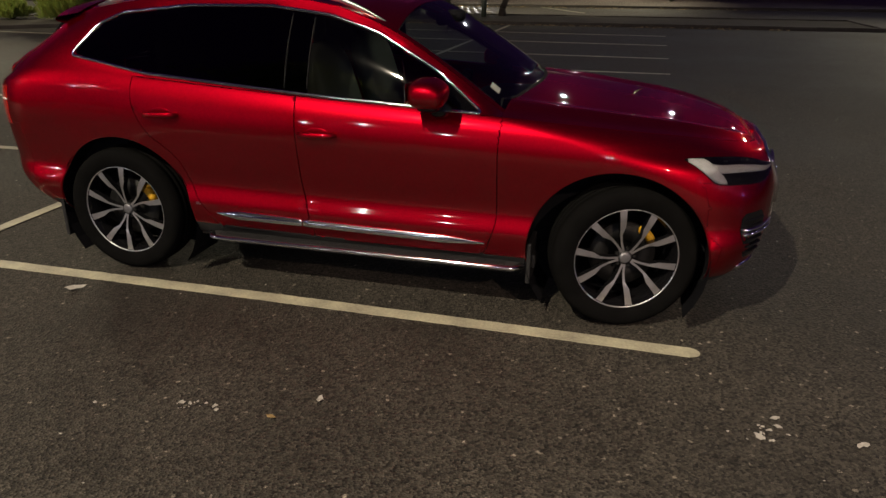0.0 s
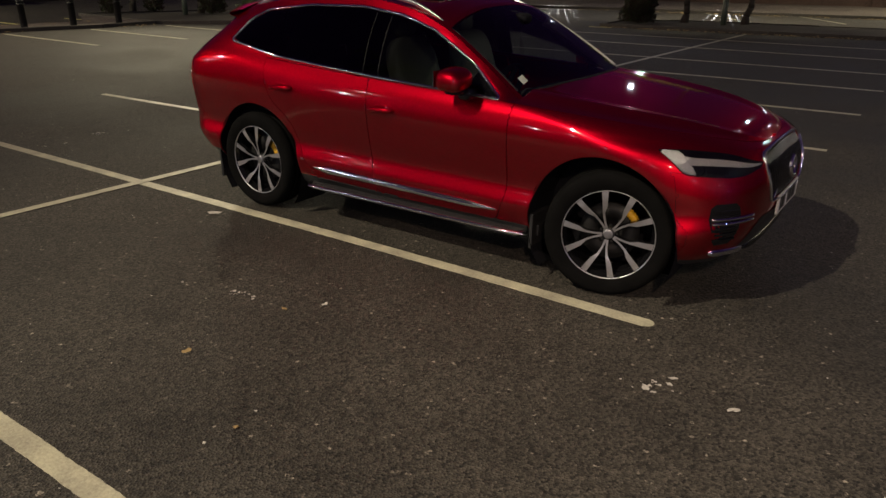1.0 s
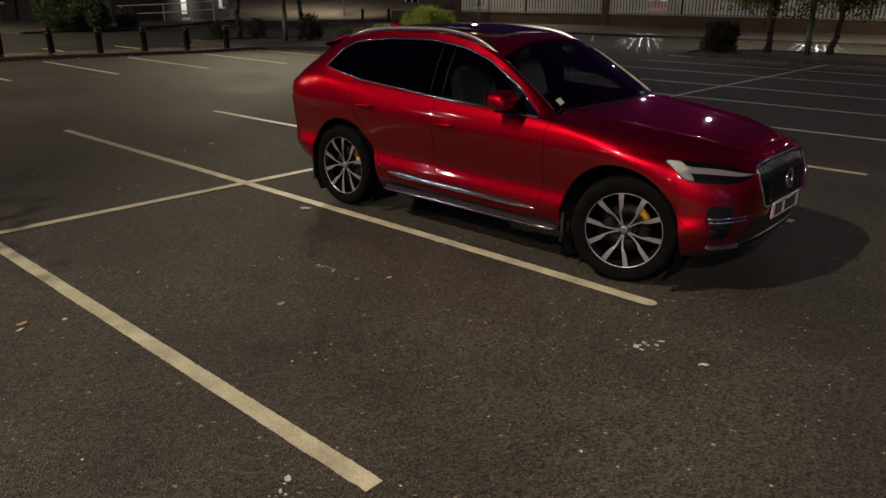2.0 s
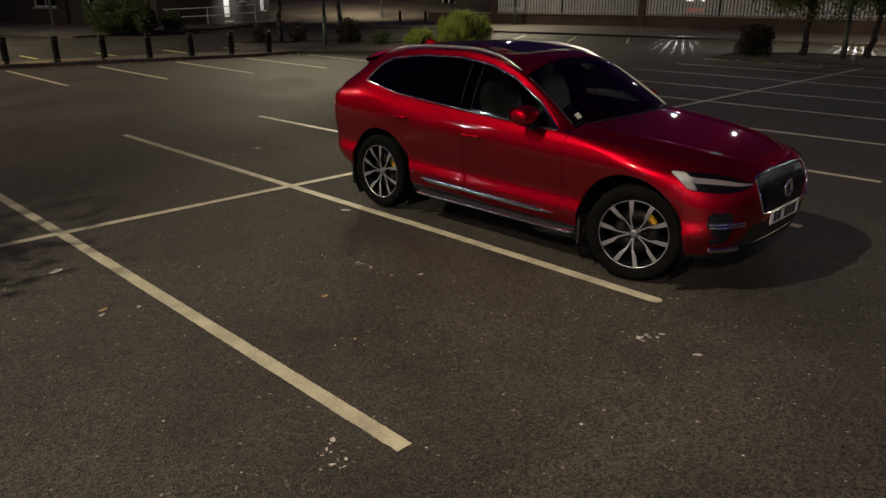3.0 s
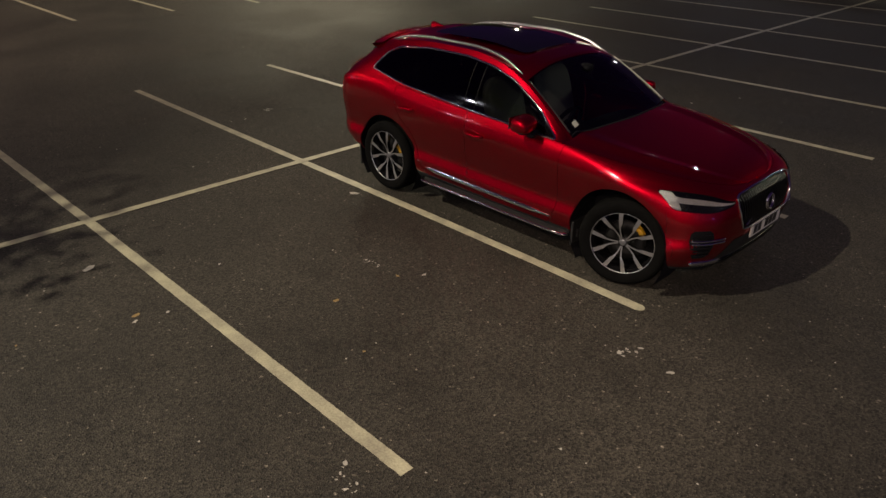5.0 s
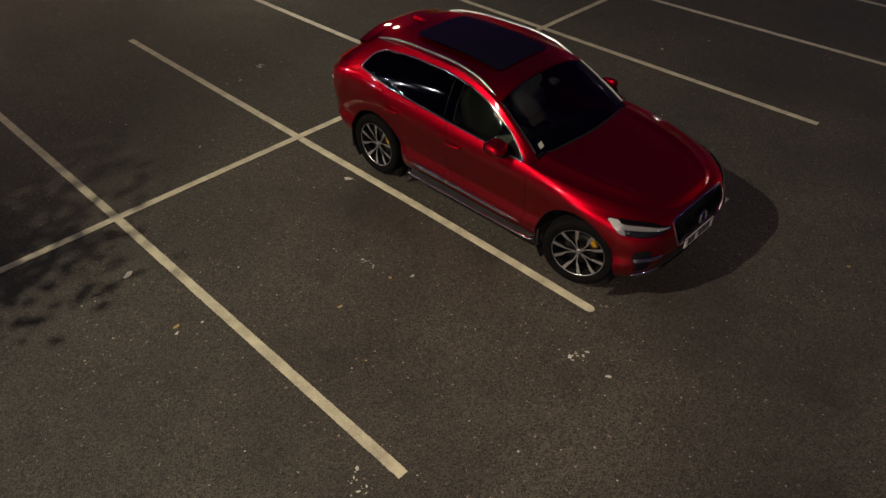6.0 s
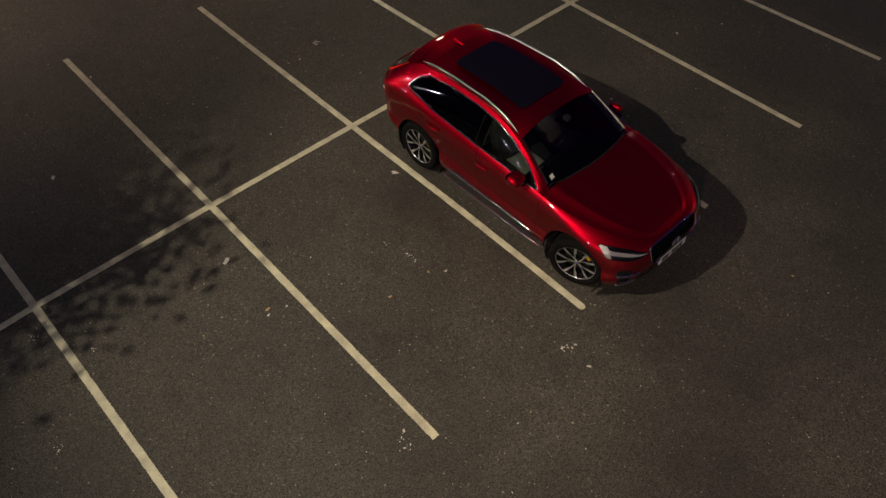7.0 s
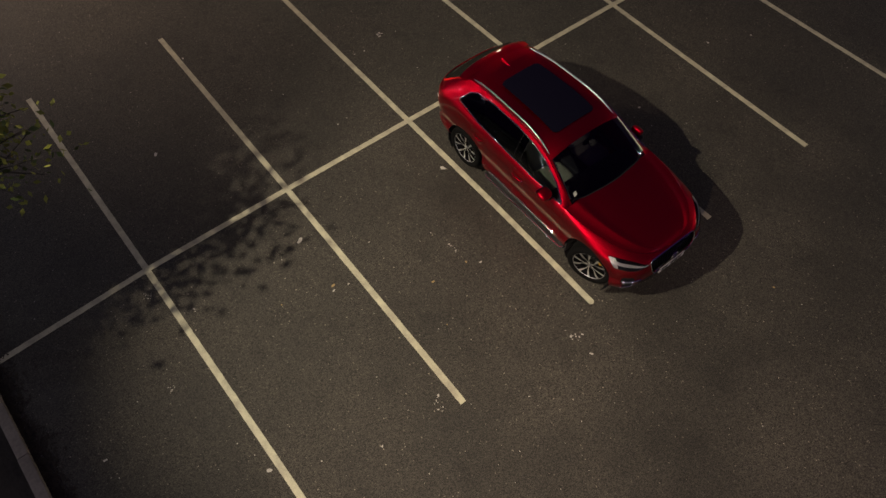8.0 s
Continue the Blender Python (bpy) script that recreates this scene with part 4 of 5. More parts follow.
for side in BOTH:
    bm = bmesh.new()
    rows = []
    for z, y0, y1 in ((0.395, 0.715, 0.795), (0.42, 0.69, 0.815), (0.48, 0.672, 0.826), (0.54, 0.668, 0.828), (0.60, 0.682, 0.818), (0.622, 0.705, 0.80)):
        rows.append([bm.verts.new((nose_x(y, z) + 0.003, side * y, z)) for y in np.linspace(y0, y1, 8)])
    for p, q in zip(rows, rows[1:]):
        for j in range(7):
            bm.faces.new((p[j], p[j + 1], q[j + 1], q[j]))
    vent = cpart("bumper_vent", bm, GLOSS_BLACK, "black side vent with slats and chrome bars")
    for k in range(6):
        z = 0.425 + 0.032 * k
        if 2 < k < 4:
            continue
        bm = bmesh.new()
        path = [(nose_x(y, z) + 0.003, side * y, z) for y in np.linspace(0.69, 0.812, 8)]
        sweep(bm, path, 0.011, 0.010, [(1, side * 0.8, 0)] * 8)
        cpart("slat", bm, GLOSS_BLACK, parent=vent)
    for z in (0.518, 0.541):
        bm = bmesh.new()
        path = [(nose_x(y, z) + 0.006, side * y, z) for y in np.linspace(0.575, 0.82, 12)]
        sweep(bm, path, 0.016, 0.012, [(1, side * 0.8, 0)] * 12)
        cpart("chrome_bar", bm, CHROME, parent=vent, smooth=True)
    # headlight: clear lens over a dark housing with a white light signature
    def lamp_patch(u0, u1, v0, v1, lift, cols=22, rws=8, thick=0.003):
        """A piece of the lamp's face: u from the inner to the outer end, v from the lower to the upper edge."""
        bm = bmesh.new()
        rows = []
        for v in np.linspace(0, 1, rws):
            line = []
            for u in np.linspace(0, 1, cols):
                a = u0(v) + (u1(v) - u0(v)) * u
                b = v0(u) + (v1(u) - v0(u)) * v
                x = 2.12 - 0.444 * a
                hi = float(LAMP_HIGH(x))
                lo = float(LAMP_LOW(x))
                z = lo + (hi - lo) * b
                line.append(bm.verts.new((x + lift * 0.6, side * (side_y(x, z) + lift * 0.8), z)))
            rows.append(line)
        for p, q in zip(rows, rows[1:]):
            for j in range(cols - 1):
                bm.faces.new((p[j], p[j + 1], q[j + 1], q[j]))
        if thick:
            bmesh.ops.solidify(bm, geom=bm.faces, thickness=thick)
        return bm

    whole = lambda k: (lambda t: k)
    housing = cpart("headlight", lamp_patch(whole(0), whole(1), whole(0), whole(1), 0.004), HOUSING, "headlight with a white hammer-shaped light", True)
    cpart("light_bar", lamp_patch(whole(0.01), whole(0.72), lambda u: 0.58 - 0.14 * u, lambda u: 0.82 - 0.08 * u, 0.007), LAMP_WHITE, "white running light bar", True, housing)
    cpart("light_hammer", lamp_patch(lambda v: 0.54 + 0.07 * v + 0.20 * v * v, whole(0.97), whole(0.06), whole(0.93), 0.009), LAMP_WHITE, "white hammer head of the running light", True, housing)
    for a, b in ((0.24, 0.26), (0.42, 0.26), (0.58, 0.86), (0.40, 0.88)):
        x = 2.12 - 0.444 * a
        z = float(LAMP_LOW(x)) + (float(LAMP_HIGH(x)) - float(LAMP_LOW(x))) * b
        bm = bmesh.new()
        blob(bm, (0.030, 0.014, 0.016), (x, side * (side_y(x, z) + 0.001), z), 2.4, 14, 10)
        cpart("reflector", bm, DARK_CHROME, smooth=True, parent=housing)
    cpart("lens", lamp_patch(whole(0), whole(1), whole(0), whole(1), 0.016, thick=0), LENS, "clear curved lamp cover", True, housing)

# rear spoiler, aerial fin, wiper, tailgate plate recess
bm = bmesh.new()
rows = []
for x, drop in ((-1.76, 0.0), (-1.86, 0.012), (-1.95, 0.026), (-1.97, 0.040), (-1.95, 0.055), (-1.84, 0.07)):
    row = []
    for y in np.linspace(-0.65, 0.65, 25):
        t = abs(y) / 0.65
        base = float(EDGE_Z(-1.77)) + (float(ROOF_MID(-1.79)) - float(EDGE_Z(-1.77))) * (1 - t**2.6) + 0.004
        row.append(bm.verts.new((x + 0.04 * t**4 * (x < -1.80), y, base - drop)))
    rows.append(row)
for p, q in zip(rows, rows[1:]):
    for j in range(24):
        bm.faces.new((p[j], p[j + 1], q[j + 1], q[j]))
cpart("rear_spoiler", bm, PAINT, "", True)
for side in BOTH:
    bm = bmesh.new()
    fin = rounded([(-1.82, 1.455), (-1.93, 1.437), (-2.02, 1.345), (-1.995, 1.33), (-1.90, 1.395)], 0.012, 3)
    near, far = ([bm.verts.new((x, side * (float(EDGE_Y(x)) + d), z)) for x, z in fin] for d in (-0.085, -0.045))
    bm.faces.new(near)
    bm.faces.new(far)
    for k in range(len(fin)):
        bm.faces.new((near[k], near[k - 1], far[k - 1], far[k]))
    cpart("spoiler_fin", bm, GLOSS_BLACK, "gloss black fin beside the rear window")
bm = bmesh.new()
rows = []
for x, w, h in ((-1.50, 0.004, 0.0), (-1.56, 0.020, 0.022), (-1.62, 0.026, 0.045), (-1.67, 0.022, 0.058), (-1.70, 0.016, 0.05), (-1.715, 0.01, 0.0)):
    z = float(ROOF_MID(x)) - 0.004
    rows.append([bm.verts.new((x, s * w * f, z + h * g)) for s, f, g in ((1, 1, 0), (1, 0.5, 0.8), (0, 0, 1), (-1, 0.5, 0.8), (-1, 1, 0))])
for p, q in zip(rows, rows[1:]):
    for j in range(4):
        bm.faces.new((p[j], p[j + 1], q[j + 1], q[j]))
cpart("aerial_fin", bm, PAINT, "red shark-fin aerial", True)
# small decal behind the rear wheel arch
for z, w in ((0.470, 0.020), (0.461, 0.030)):
    bm = bmesh.new()
    y = side_y(-0.90, z)
    box(bm, -0.955 + 0.03, -0.955 + 0.03 + w, -y - 0.003, -y - 0.0005, z - 0.0018, z + 0.0018)
    cpart("decal", bm, RAIL, "small white lettering as bars")
# panoramic roof panel
bm = bmesh.new()
rows = []
for x in np.linspace(-0.04, -1.29, 40):
    near = min(-0.04 - x, x + 1.29)
    w = (0.405 - 0.03 * (-0.04 - x) / 1.25) - 0.07 * (1 - math.sqrt(max(0, 1 - (1 - min(near, 0.07) / 0.07) ** 2)))
    ye, ze = float(EDGE_Y(x)), float(EDGE_Z(x))
    rows.append([bm.verts.new((x, y, ze + (float(ROOF_MID(x)) - ze) * (1 - abs(y / ye) ** 2.6) + 0.004)) for y in np.linspace(-w, w, 21)])
for p, q in zip(rows, rows[1:]):
    for j in range(20):
        bm.faces.new((p[j], p[j + 1], q[j + 1], q[j]))
# faint blue in the glass colour stands in for sky reflection
cpart("sunroof", bm, material("sky_tinted_roof_glass", (0.004, 0.004, 0.008), 0.03, spec=0.5), "black panoramic glass sunroof", True)
# scuttle between bonnet and windscreen
bm = bmesh.new()
BELT_LINE = even(1.0, 400)[::-1]
path = []
for y in np.linspace(-0.75, 0.75, 61):
    best = 0.70
    for x in np.linspace(0.70, 1.00, 301):
        wide = float(np.interp(x, BELT_LINE[:, 0], BELT_LINE[:, 1]))
        if screen_z(x, y) > hood_z(x, y, wide, float(Z_KEYS[7](x))):
            best = x
    wide = float(np.interp(best, BELT_LINE[:, 0], BELT_LINE[:, 1]))
    path.append((best, y, float(hood_z(best, y, wide, float(Z_KEYS[7](best)))) - 0.002))
sweep(bm, path, 0.024, 0.006, [(0.45, 0, 1)] * 61, taper=lambda t: min(1, 0.3 + 8 * t, 0.3 + 8 * (1 - t)))
cpart("scuttle_panel", bm, CABIN_DARK, "black plastic scuttle below the windscreen", True)

# cabin
for side in BOTH:
    for x in (0.02, -0.95):
        y = side * 0.38
        bm = bmesh.new()
        blob(bm, (0.54, 0.52, 0.20), (x + 0.05, y, 0.66), 4)
        seat = cpart("seat", bm, LEATHER, "grey-beige leather car seat", True)
        bm = bmesh.new()
        blob(bm, (0.16, 0.50, 0.66), (0, 0, 0), 3.6)
        bmesh.ops.transform(bm, matrix=pose(x - 0.30, y, 1.00, 0, -17, 0), verts=bm.verts)
        cpart("backrest", bm, LEATHER, "", True, seat)
        bm = bmesh.new()
        blob(bm, (0.10, 0.26, 0.19), (x - 0.43, y, 1.40), 3.2)
        cpart("headrest", bm, LEATHER, "", True, seat)
bm = bmesh.new()
blob(bm, (0.50, 1.42, 0.24), (0.64, 0, 0.88), 4, 28, 14)
cpart("dashboard", bm, CABIN_DARK, "dark dashboard", True)
bm = bmesh.new()
box(bm, -1.2, 0.7, -0.12, 0.12, 0.40, 0.78, 0.03)
cpart("centre_console", bm, CABIN_DARK)
bm = bmesh.new()
ringpts = [(0.19 * math.cos(2 * math.pi * k / 32), 0.19 * math.sin(2 * math.pi * k / 32), 0) for k in range(32)]
sweep(bm, ringpts, 0.03, 0.028, [(0, 0, 1)] * 32, closed=True)
blob(bm, (0.16, 0.14, 0.05), (0, 0, 0.0), 3)
box(bm, -0.18, 0.18, -0.02, 0.02, -0.008, 0.012)
bmesh.ops.transform(bm, matrix=pose(0.44, -0.37, 1.0, 0, -66, 0), verts=bm.verts)
cpart("steering_wheel", bm, CABIN_DARK, "dark steering wheel", True)
bm = bmesh.new()
blob(bm, (0.06, 0.24, 0.075), (0.27, 0, 1.43), 3)
blob(bm, (0.12, 0.11, 0.07), (0.34, 0, 1.45), 3)
cpart("rear_view_mirror", bm, CABIN_DARK, "black rear-view mirror and sensor housing", True)
bm = bmesh.new()
box(bm, -2.0, 0.9, -0.80, 0.80, 0.36, 0.42, 0.02)
box(bm, -2.1, -1.45, -0.78, 0.78, 0.42, 0.98, 0.04)
cpart("cabin_floor", bm, CABIN_DARK, "dark carpeted cabin floor")
bm = bmesh.new()
rows = []
for x in np.linspace(0.15, -1.85, 12):
    rows.append([bm.verts.new((x, y, float(EDGE_Z(x)) - 0.02 + max(0, min(float(ROOF_MID(x)), 1.57) - float(EDGE_Z(x)) - 0.015) * (1 - (y / 0.58) ** 2))) for y in np.linspace(-0.58, 0.58, 9)])
for p, q in zip(rows, rows[1:]):
    for j in range(8):
        bm.faces.new((p[j], p[j + 1], q[j + 1], q[j]))
cpart("headlining", bm, PALE_CLOTH, "pale cloth headlining")
for side in BOTH:
    bm = bmesh.new()
    path = [(x, side * (float(EDGE_Y(x)) - 0.045), float(EDGE_Z(x)) - 0.020) for x in np.linspace(0.72, 0.18, 16)]
    sweep(bm, path, 0.085 if side > 0 else 0.05, 0.012, [(0.45, -1, 0.55) if side > 0 else (0.1, 1, -0.5)] * 16)
    cpart("pillar_trim", bm, PALE_CLOTH, "pale inner trim of the windscreen pillar", True)


def cabin_z(x, y):
    """Height of the windscreen between its pillars."""
    edge = float(EDGE_Z(x))
    return edge + (screen_z(x, 0) - edge) * (1 - abs(y / float(EDGE_Y(x))) ** 2.6)


# paper permit inside the windscreen
bm = bmesh.new()
for j, (x, y) in enumerate(((0.745, -0.672), (0.745, -0.618), (0.698, -0.612), (0.698, -0.666))):
    bm.verts.new((x, y, cabin_z(x, y) + 0.003))
bm.faces.new(bm.verts)
bmesh.ops.solidify(bm, geom=bm.faces, thickness=0.001)
cpart("permit_sticker", bm, PLATE_WHITE, "white paper permit behind the windscreen")

# ---- surroundings ----


def clump(name, place, size, count, leaf, mats, seed, label, category, stem=None, lean=0.0, fine=True):
    """A shrub of many small leaves on thin stems."""
    rng = random.Random(seed)
    verts, faces, idx = [], [], []
    for k in range(count):
        while True:
            p = Vector((rng.uniform(-1, 1), rng.uniform(-1, 1), rng.uniform(0, 1)))
            r = math.sqrt(p.x**2 + p.y**2 + (p.z - 0.35) ** 2 * 1.5)
            lump = 0.80 + 0.40 * noise.noise((p.x * 2.3 + seed, p.y * 2.3, p.z * 2.3)) + 0.12 * noise.noise((p.x * 6, p.y * 6 + seed, p.z * 6))
            if r < lump and rng.random() < 0.25 + r:
                break
        c = Vector((place[0] + p.x * size[0], place[1] + p.y * size[1], place[2] + 0.03 + p.z * size[2]))
        s = leaf * rng.uniform(0.6, 1.35)
        out = Vector((p.x, p.y, 0.5 + 0.8 * rng.random())).normalized()
        a = (out + Vector((rng.gauss(0, 0.5), rng.gauss(0, 0.5), rng.gauss(lean, 0.4)))).normalized()
        b = a.cross(Vector((rng.gauss(0, 1), rng.gauss(0, 1), rng.gauss(0, 1)))).normalized()
        w = 0.22 if fine is True else fine
        n = len(verts)
        verts += [c, c + a * s * 0.5 + b * s * w, c + a * s, c + a * s * 0.5 - b * s * w]
        faces.append((n, n + 1, n + 2, n + 3))
        idx.append(0 if rng.random() < 0.7 else 1)
    data = bpy.data.meshes.new("leaves")
    data.from_pydata([tuple(v) for v in verts], [], faces)
    for m in mats:
        data.materials.append(m)
    data.polygons.foreach_set("material_index", idx)
    root = new(name)
    root.location = place
    ob = new("leaves", data)
    ob.parent = root
    ob.matrix_parent_inverse = Matrix.Translation(place).inverted()
    bm = bmesh.new()
    for k in range(9):
        a = rng.uniform(0, 6.28)
        d = Vector((math.cos(a) * size[0] * 0.6, math.sin(a) * size[1] * 0.6, size[2] * rng.uniform(0.5, 0.8)))
        tube(bm, (0, 0, -0.02), d, 0.016, 0.005, 5)
    ob = part("stems", bm, BARK, root)
    tagged(root, label, category)
    return root


def tree(place, height, trunk_r, crown_c, crown_r, count, leaf, mats, seed, label, ivy=0):
    """A tapered trunk with forking limbs and a crown of leaf clumps with gaps."""
    rng = random.Random(seed)
    root = new("tree")
    root.location = place
    base = Vector(place)
    bm = bmesh.new()
    top = Vector((crown_c[0], crown_c[1], crown_c[2] - crown_r[2] * 0.45)) - base
    pts = [Vector((0, 0, -0.03))]
    steps = 7
    for k in range(1, steps + 1):
        t = k / steps
        pts.append(Vector((top.x * t + rng.gauss(0, 0.03), top.y * t + rng.gauss(0, 0.03), top.z * t)))
    for k in range(steps):
        tube(bm, pts[k], pts[k + 1], trunk_r * (1 - 0.55 * k / steps) * (1.35 if k == 0 else 1), trunk_r * (1 - 0.55 * (k + 1) / steps), 9)
    part("trunk", bm, BARK, root, smooth=True)
    tips = []
    for k in range(16):
        a = 2.4 * k + rng.random()
        up = rng.uniform(-0.7, 0.9)
        q = Vector((math.cos(a) * math.sqrt(max(0, 1 - up * up)) * crown_r[0], math.sin(a) * math.sqrt(max(0, 1 - up * up)) * crown_r[1], up * crown_r[2])) * rng.uniform(0.7, 1.0)
        end = Vector(crown_c) - base + q
        start = pts[rng.randint(steps - 2, steps)]
        mid = (start + end) / 2 + Vector((rng.gauss(0, 0.15), rng.gauss(0, 0.15), 0.15))
        bm = bmesh.new()
        tube(bm, start, mid, trunk_r * 0.3, trunk_r * 0.17, 6)
        tube(bm, mid, end, trunk_r * 0.17, 0.008, 6)
        for j in range(4):
            side_end = mid + (end - mid) * rng.random() + Vector((rng.gauss(0, 0.4), rng.gauss(0, 0.4), rng.gauss(0, 0.3)))
            tube(bm, mid + (end - mid) * 0.3, side_end, 0.012, 0.004, 5)
            tips.append(side_end)
        part("limb", bm, BARK, root)
        tips += [end, mid + (end - mid) * 0.6]
    verts, faces, idx = [], [], []
    for k in range(count):
        c = rng.choice(tips) + Vector((rng.gauss(0, 0.24), rng.gauss(0, 0.24), rng.gauss(0, 0.2)))
        s = leaf * rng.uniform(0.6, 1.3)
        a = Vector((rng.gauss(0, 1), rng.gauss(0, 1), rng.gauss(-0.3, 0.6))).normalized()
        b = a.cross(Vector((rng.gauss(0, 1), rng.gauss(0, 1), rng.gauss(0, 1)))).normalized()
        n = len(verts)
        verts += [c, c + a * s * 0.45 + b * s * 0.3, c + a * s, c + a * s * 0.45 - b * s * 0.3]
        faces.append((n, n + 1, n + 2, n + 3))
        idx.append(0 if rng.random() < 0.65 else 1)
    for k in range(ivy):
        t = rng.random()
        p = pts[0] + (pts[-1] - pts[0]) * t
        a = Vector((rng.gauss(0, 1), rng.gauss(0, 1), rng.gauss(0, 0.5))).normalized()
        c = p + Vector((a.x, a.y, 0)) * (trunk_r + rng.random() * 0.12)
        b = a.cross(Vector((0, 0, 1))).normalized()
        s = 0.09
        n = len(verts)
        verts += [c, c + a * s * 0.5 + b * s * 0.5, c + a * s, c + a * s * 0.5 - b * s * 0.5]
        faces.append((n, n + 1, n + 2, n + 3))
        idx.append(0)
    data = bpy.data.meshes.new("crown")
    data.from_pydata([tuple(v) for v in verts], [], faces)
    for m in mats:
        data.materials.append(m)
    data.polygons.foreach_set("material_index", idx)
    ob = new("crown", data)
    ob.parent = root
    return tagged(root, label, "tree")


def kerb_run(points, width=0.14, height=0.11, mat=None, name="kerb", label="worn concrete kerb stones beside the tarmac"):
    """Kerb stones laid end to end along a line."""
    root = new(name)
    tagged(root, label, "kerb", kind="structure")
    made = {}
    for (x0, y0), (x1, y1) in zip(points, points[1:]):
        length = math.hypot(x1 - x0, y1 - y0)
        count = max(1, round(length / 0.92))
        step = length / count
        key = round(step, 3)
        if key not in made:
            bm = bmesh.new()
            box(bm, 0.004, step - 0.004, -width / 2, width / 2, -0.03, height, 0.012)
            made[key] = mesh_of("kerb_stone", bm, mat or KERB)
        turn = math.degrees(math.atan2(y1 - y0, x1 - x0))
        for k in range(count):
            ob = new("kerb_stone", made[key])
            ob.parent = root
            t = k / count
            ob.matrix_local = pose(x0 + (x1 - x0) * t, y0 + (y1 - y0) * t, random.uniform(-0.006, 0.004), 0, 0, turn + random.uniform(-0.4, 0.4))
    return root


def raised(name, outline, top, mat, label, category):
    bm = bmesh.new()
    slab(bm, outline, -0.02, top)
    return tagged(part(name, bm, mat), label, category, kind="structure")


# planted islands, verges and pavements
LEFT_ISLAND = [(-24.49, 10.82), (-18.87, 10.05), (-16.96, 11.95), (-13.28, 15.15), (-13.71, 16.51), (-17.91, 16.99), (-22.93, 15.30)]
raised("island_bed", LEFT_ISLAND, 0.07, SOIL, "bare soil planting bed inside kerbs", "planting bed")
kerb_run(LEFT_ISLAND + LEFT_ISLAND[:1])
RIGHT_ISLAND = [(-7.19, 18.94), (-2.01, 19.17), (8.10, 19.74), (7.91, 23.30), (-5.83, 22.65), (-7.38, 20.80)]
raised("island_bed", RIGHT_ISLAND, 0.07, SOIL, "bare soil planting bed inside kerbs", "planting bed")
kerb_run(RIGHT_ISLAND + RIGHT_ISLAND[:1])
VERGE = [(-25.60, -24.00), (-24.05, -24.00), (-18.65, 8.14), (-18.80, 10.05), (-24.32, 10.74), (-20.58, 8.65)]
raised("verge", VERGE, 0.075, PAVING, "narrow tarmac verge behind the far bays", "pavement")
kerb_run([(-24.00, -24.00), (-18.60, 8.14), (-18.78, 10.05)])
FAR_PAVE = [(-41.40, 5.97), (-33.98, 7.62), (-35.03, 11.51), (-37.10, 16.61), (-47.74, 30.75), (-62.72, 30.25), (-75.37, -2.18)]
raised("pavement", FAR_PAVE, 0.10, PAVING, "grey tarmac pavement in front of the building", "pavement")
kerb_run([(-65.55, 0.61), (-41.40, 5.97), (-33.98, 7.62), (-35.03, 11.51), (-37.10, 16.61), (-47.74, 30.75)])
NEAR_BED = [(-16.0, -8.76), (-1.8, -8.72), (9.0, -8.49), (9.0, -13.5), (-16.0, -13.5)]
raised("island_bed", NEAR_BED, 0.05, SOIL, "dark bare soil planting bed behind a concrete edging", "planting bed")
kerb_run([(-16.0, -8.68), (-1.78, -8.645), (9.0, -8.42)], 0.15, 0.085, EDGING, "kerb", "worn pale concrete edging along the planting bed")
BACK_PAVE = [(-34.84, 26.62), (-24.22, 27.00), (-17.12, 28.32), (-10.86, 29.40), (21.22, 31.65), (18.49, 51.06), (-42.61, 48.06), (-41.62, 30.95)]
raised("pavement", BACK_PAVE, 0.10, PAVING, "grey tarmac pavement along the boundary wall", "pavement")
kerb_run([(-41.62, 30.95), (-34.84, 26.62), (-24.22, 27.00), (-17.12, 28.32), (-10.86, 29.40), (21.22, 31.65)])
for x, y in ((-18.63, 21.82), (-16.06, 22.77), (-13.60, 23.79), (-21.30, 20.78), (-8.24, 24.96), (-4.55, 25.49), (-0.93, 26.03)):
    marking(x, y, x - 2.4, y + 4.1, 0.09)
for k in range(4):
    marking(-24.37 + 0.3 * k, 2.46 + 2.40 * k, -21.2 + 0.27 * k, 2.44 + 2.40 * k, 0.095, mat=YELLOW, label="yellow painted bay line beside the road")
for x0, y0, x1, y1 in ((-20.32, 1.3, -20.03, 2.02), (-20.01, 2.33, -19.69, 3.1)):
    for k in range(7):
        marking(x0 + (x1 - x0) * k / 7, y0 + (y1 - y0) * k / 7, x0 + (x1 - x0) * (k + 0.7) / 7, y0 + (y1 - y0) * (k + 0.7) / 7, 0.09, mat=YELLOW, label="short yellow dash on the verge behind the kerb").location.z = 0.0755
for dx in (0.0, 0.35):
    marking(-12.97 + dx, 15.0 - dx, -13.52 + dx, 16.75 + dx, 0.08, mat=YELLOW, label="double yellow line round the kerb end")
marking(-7.5, 18.7, -6.75, 18.72, 0.11, mat=YELLOW, label="yellow painted mark at the kerb end")
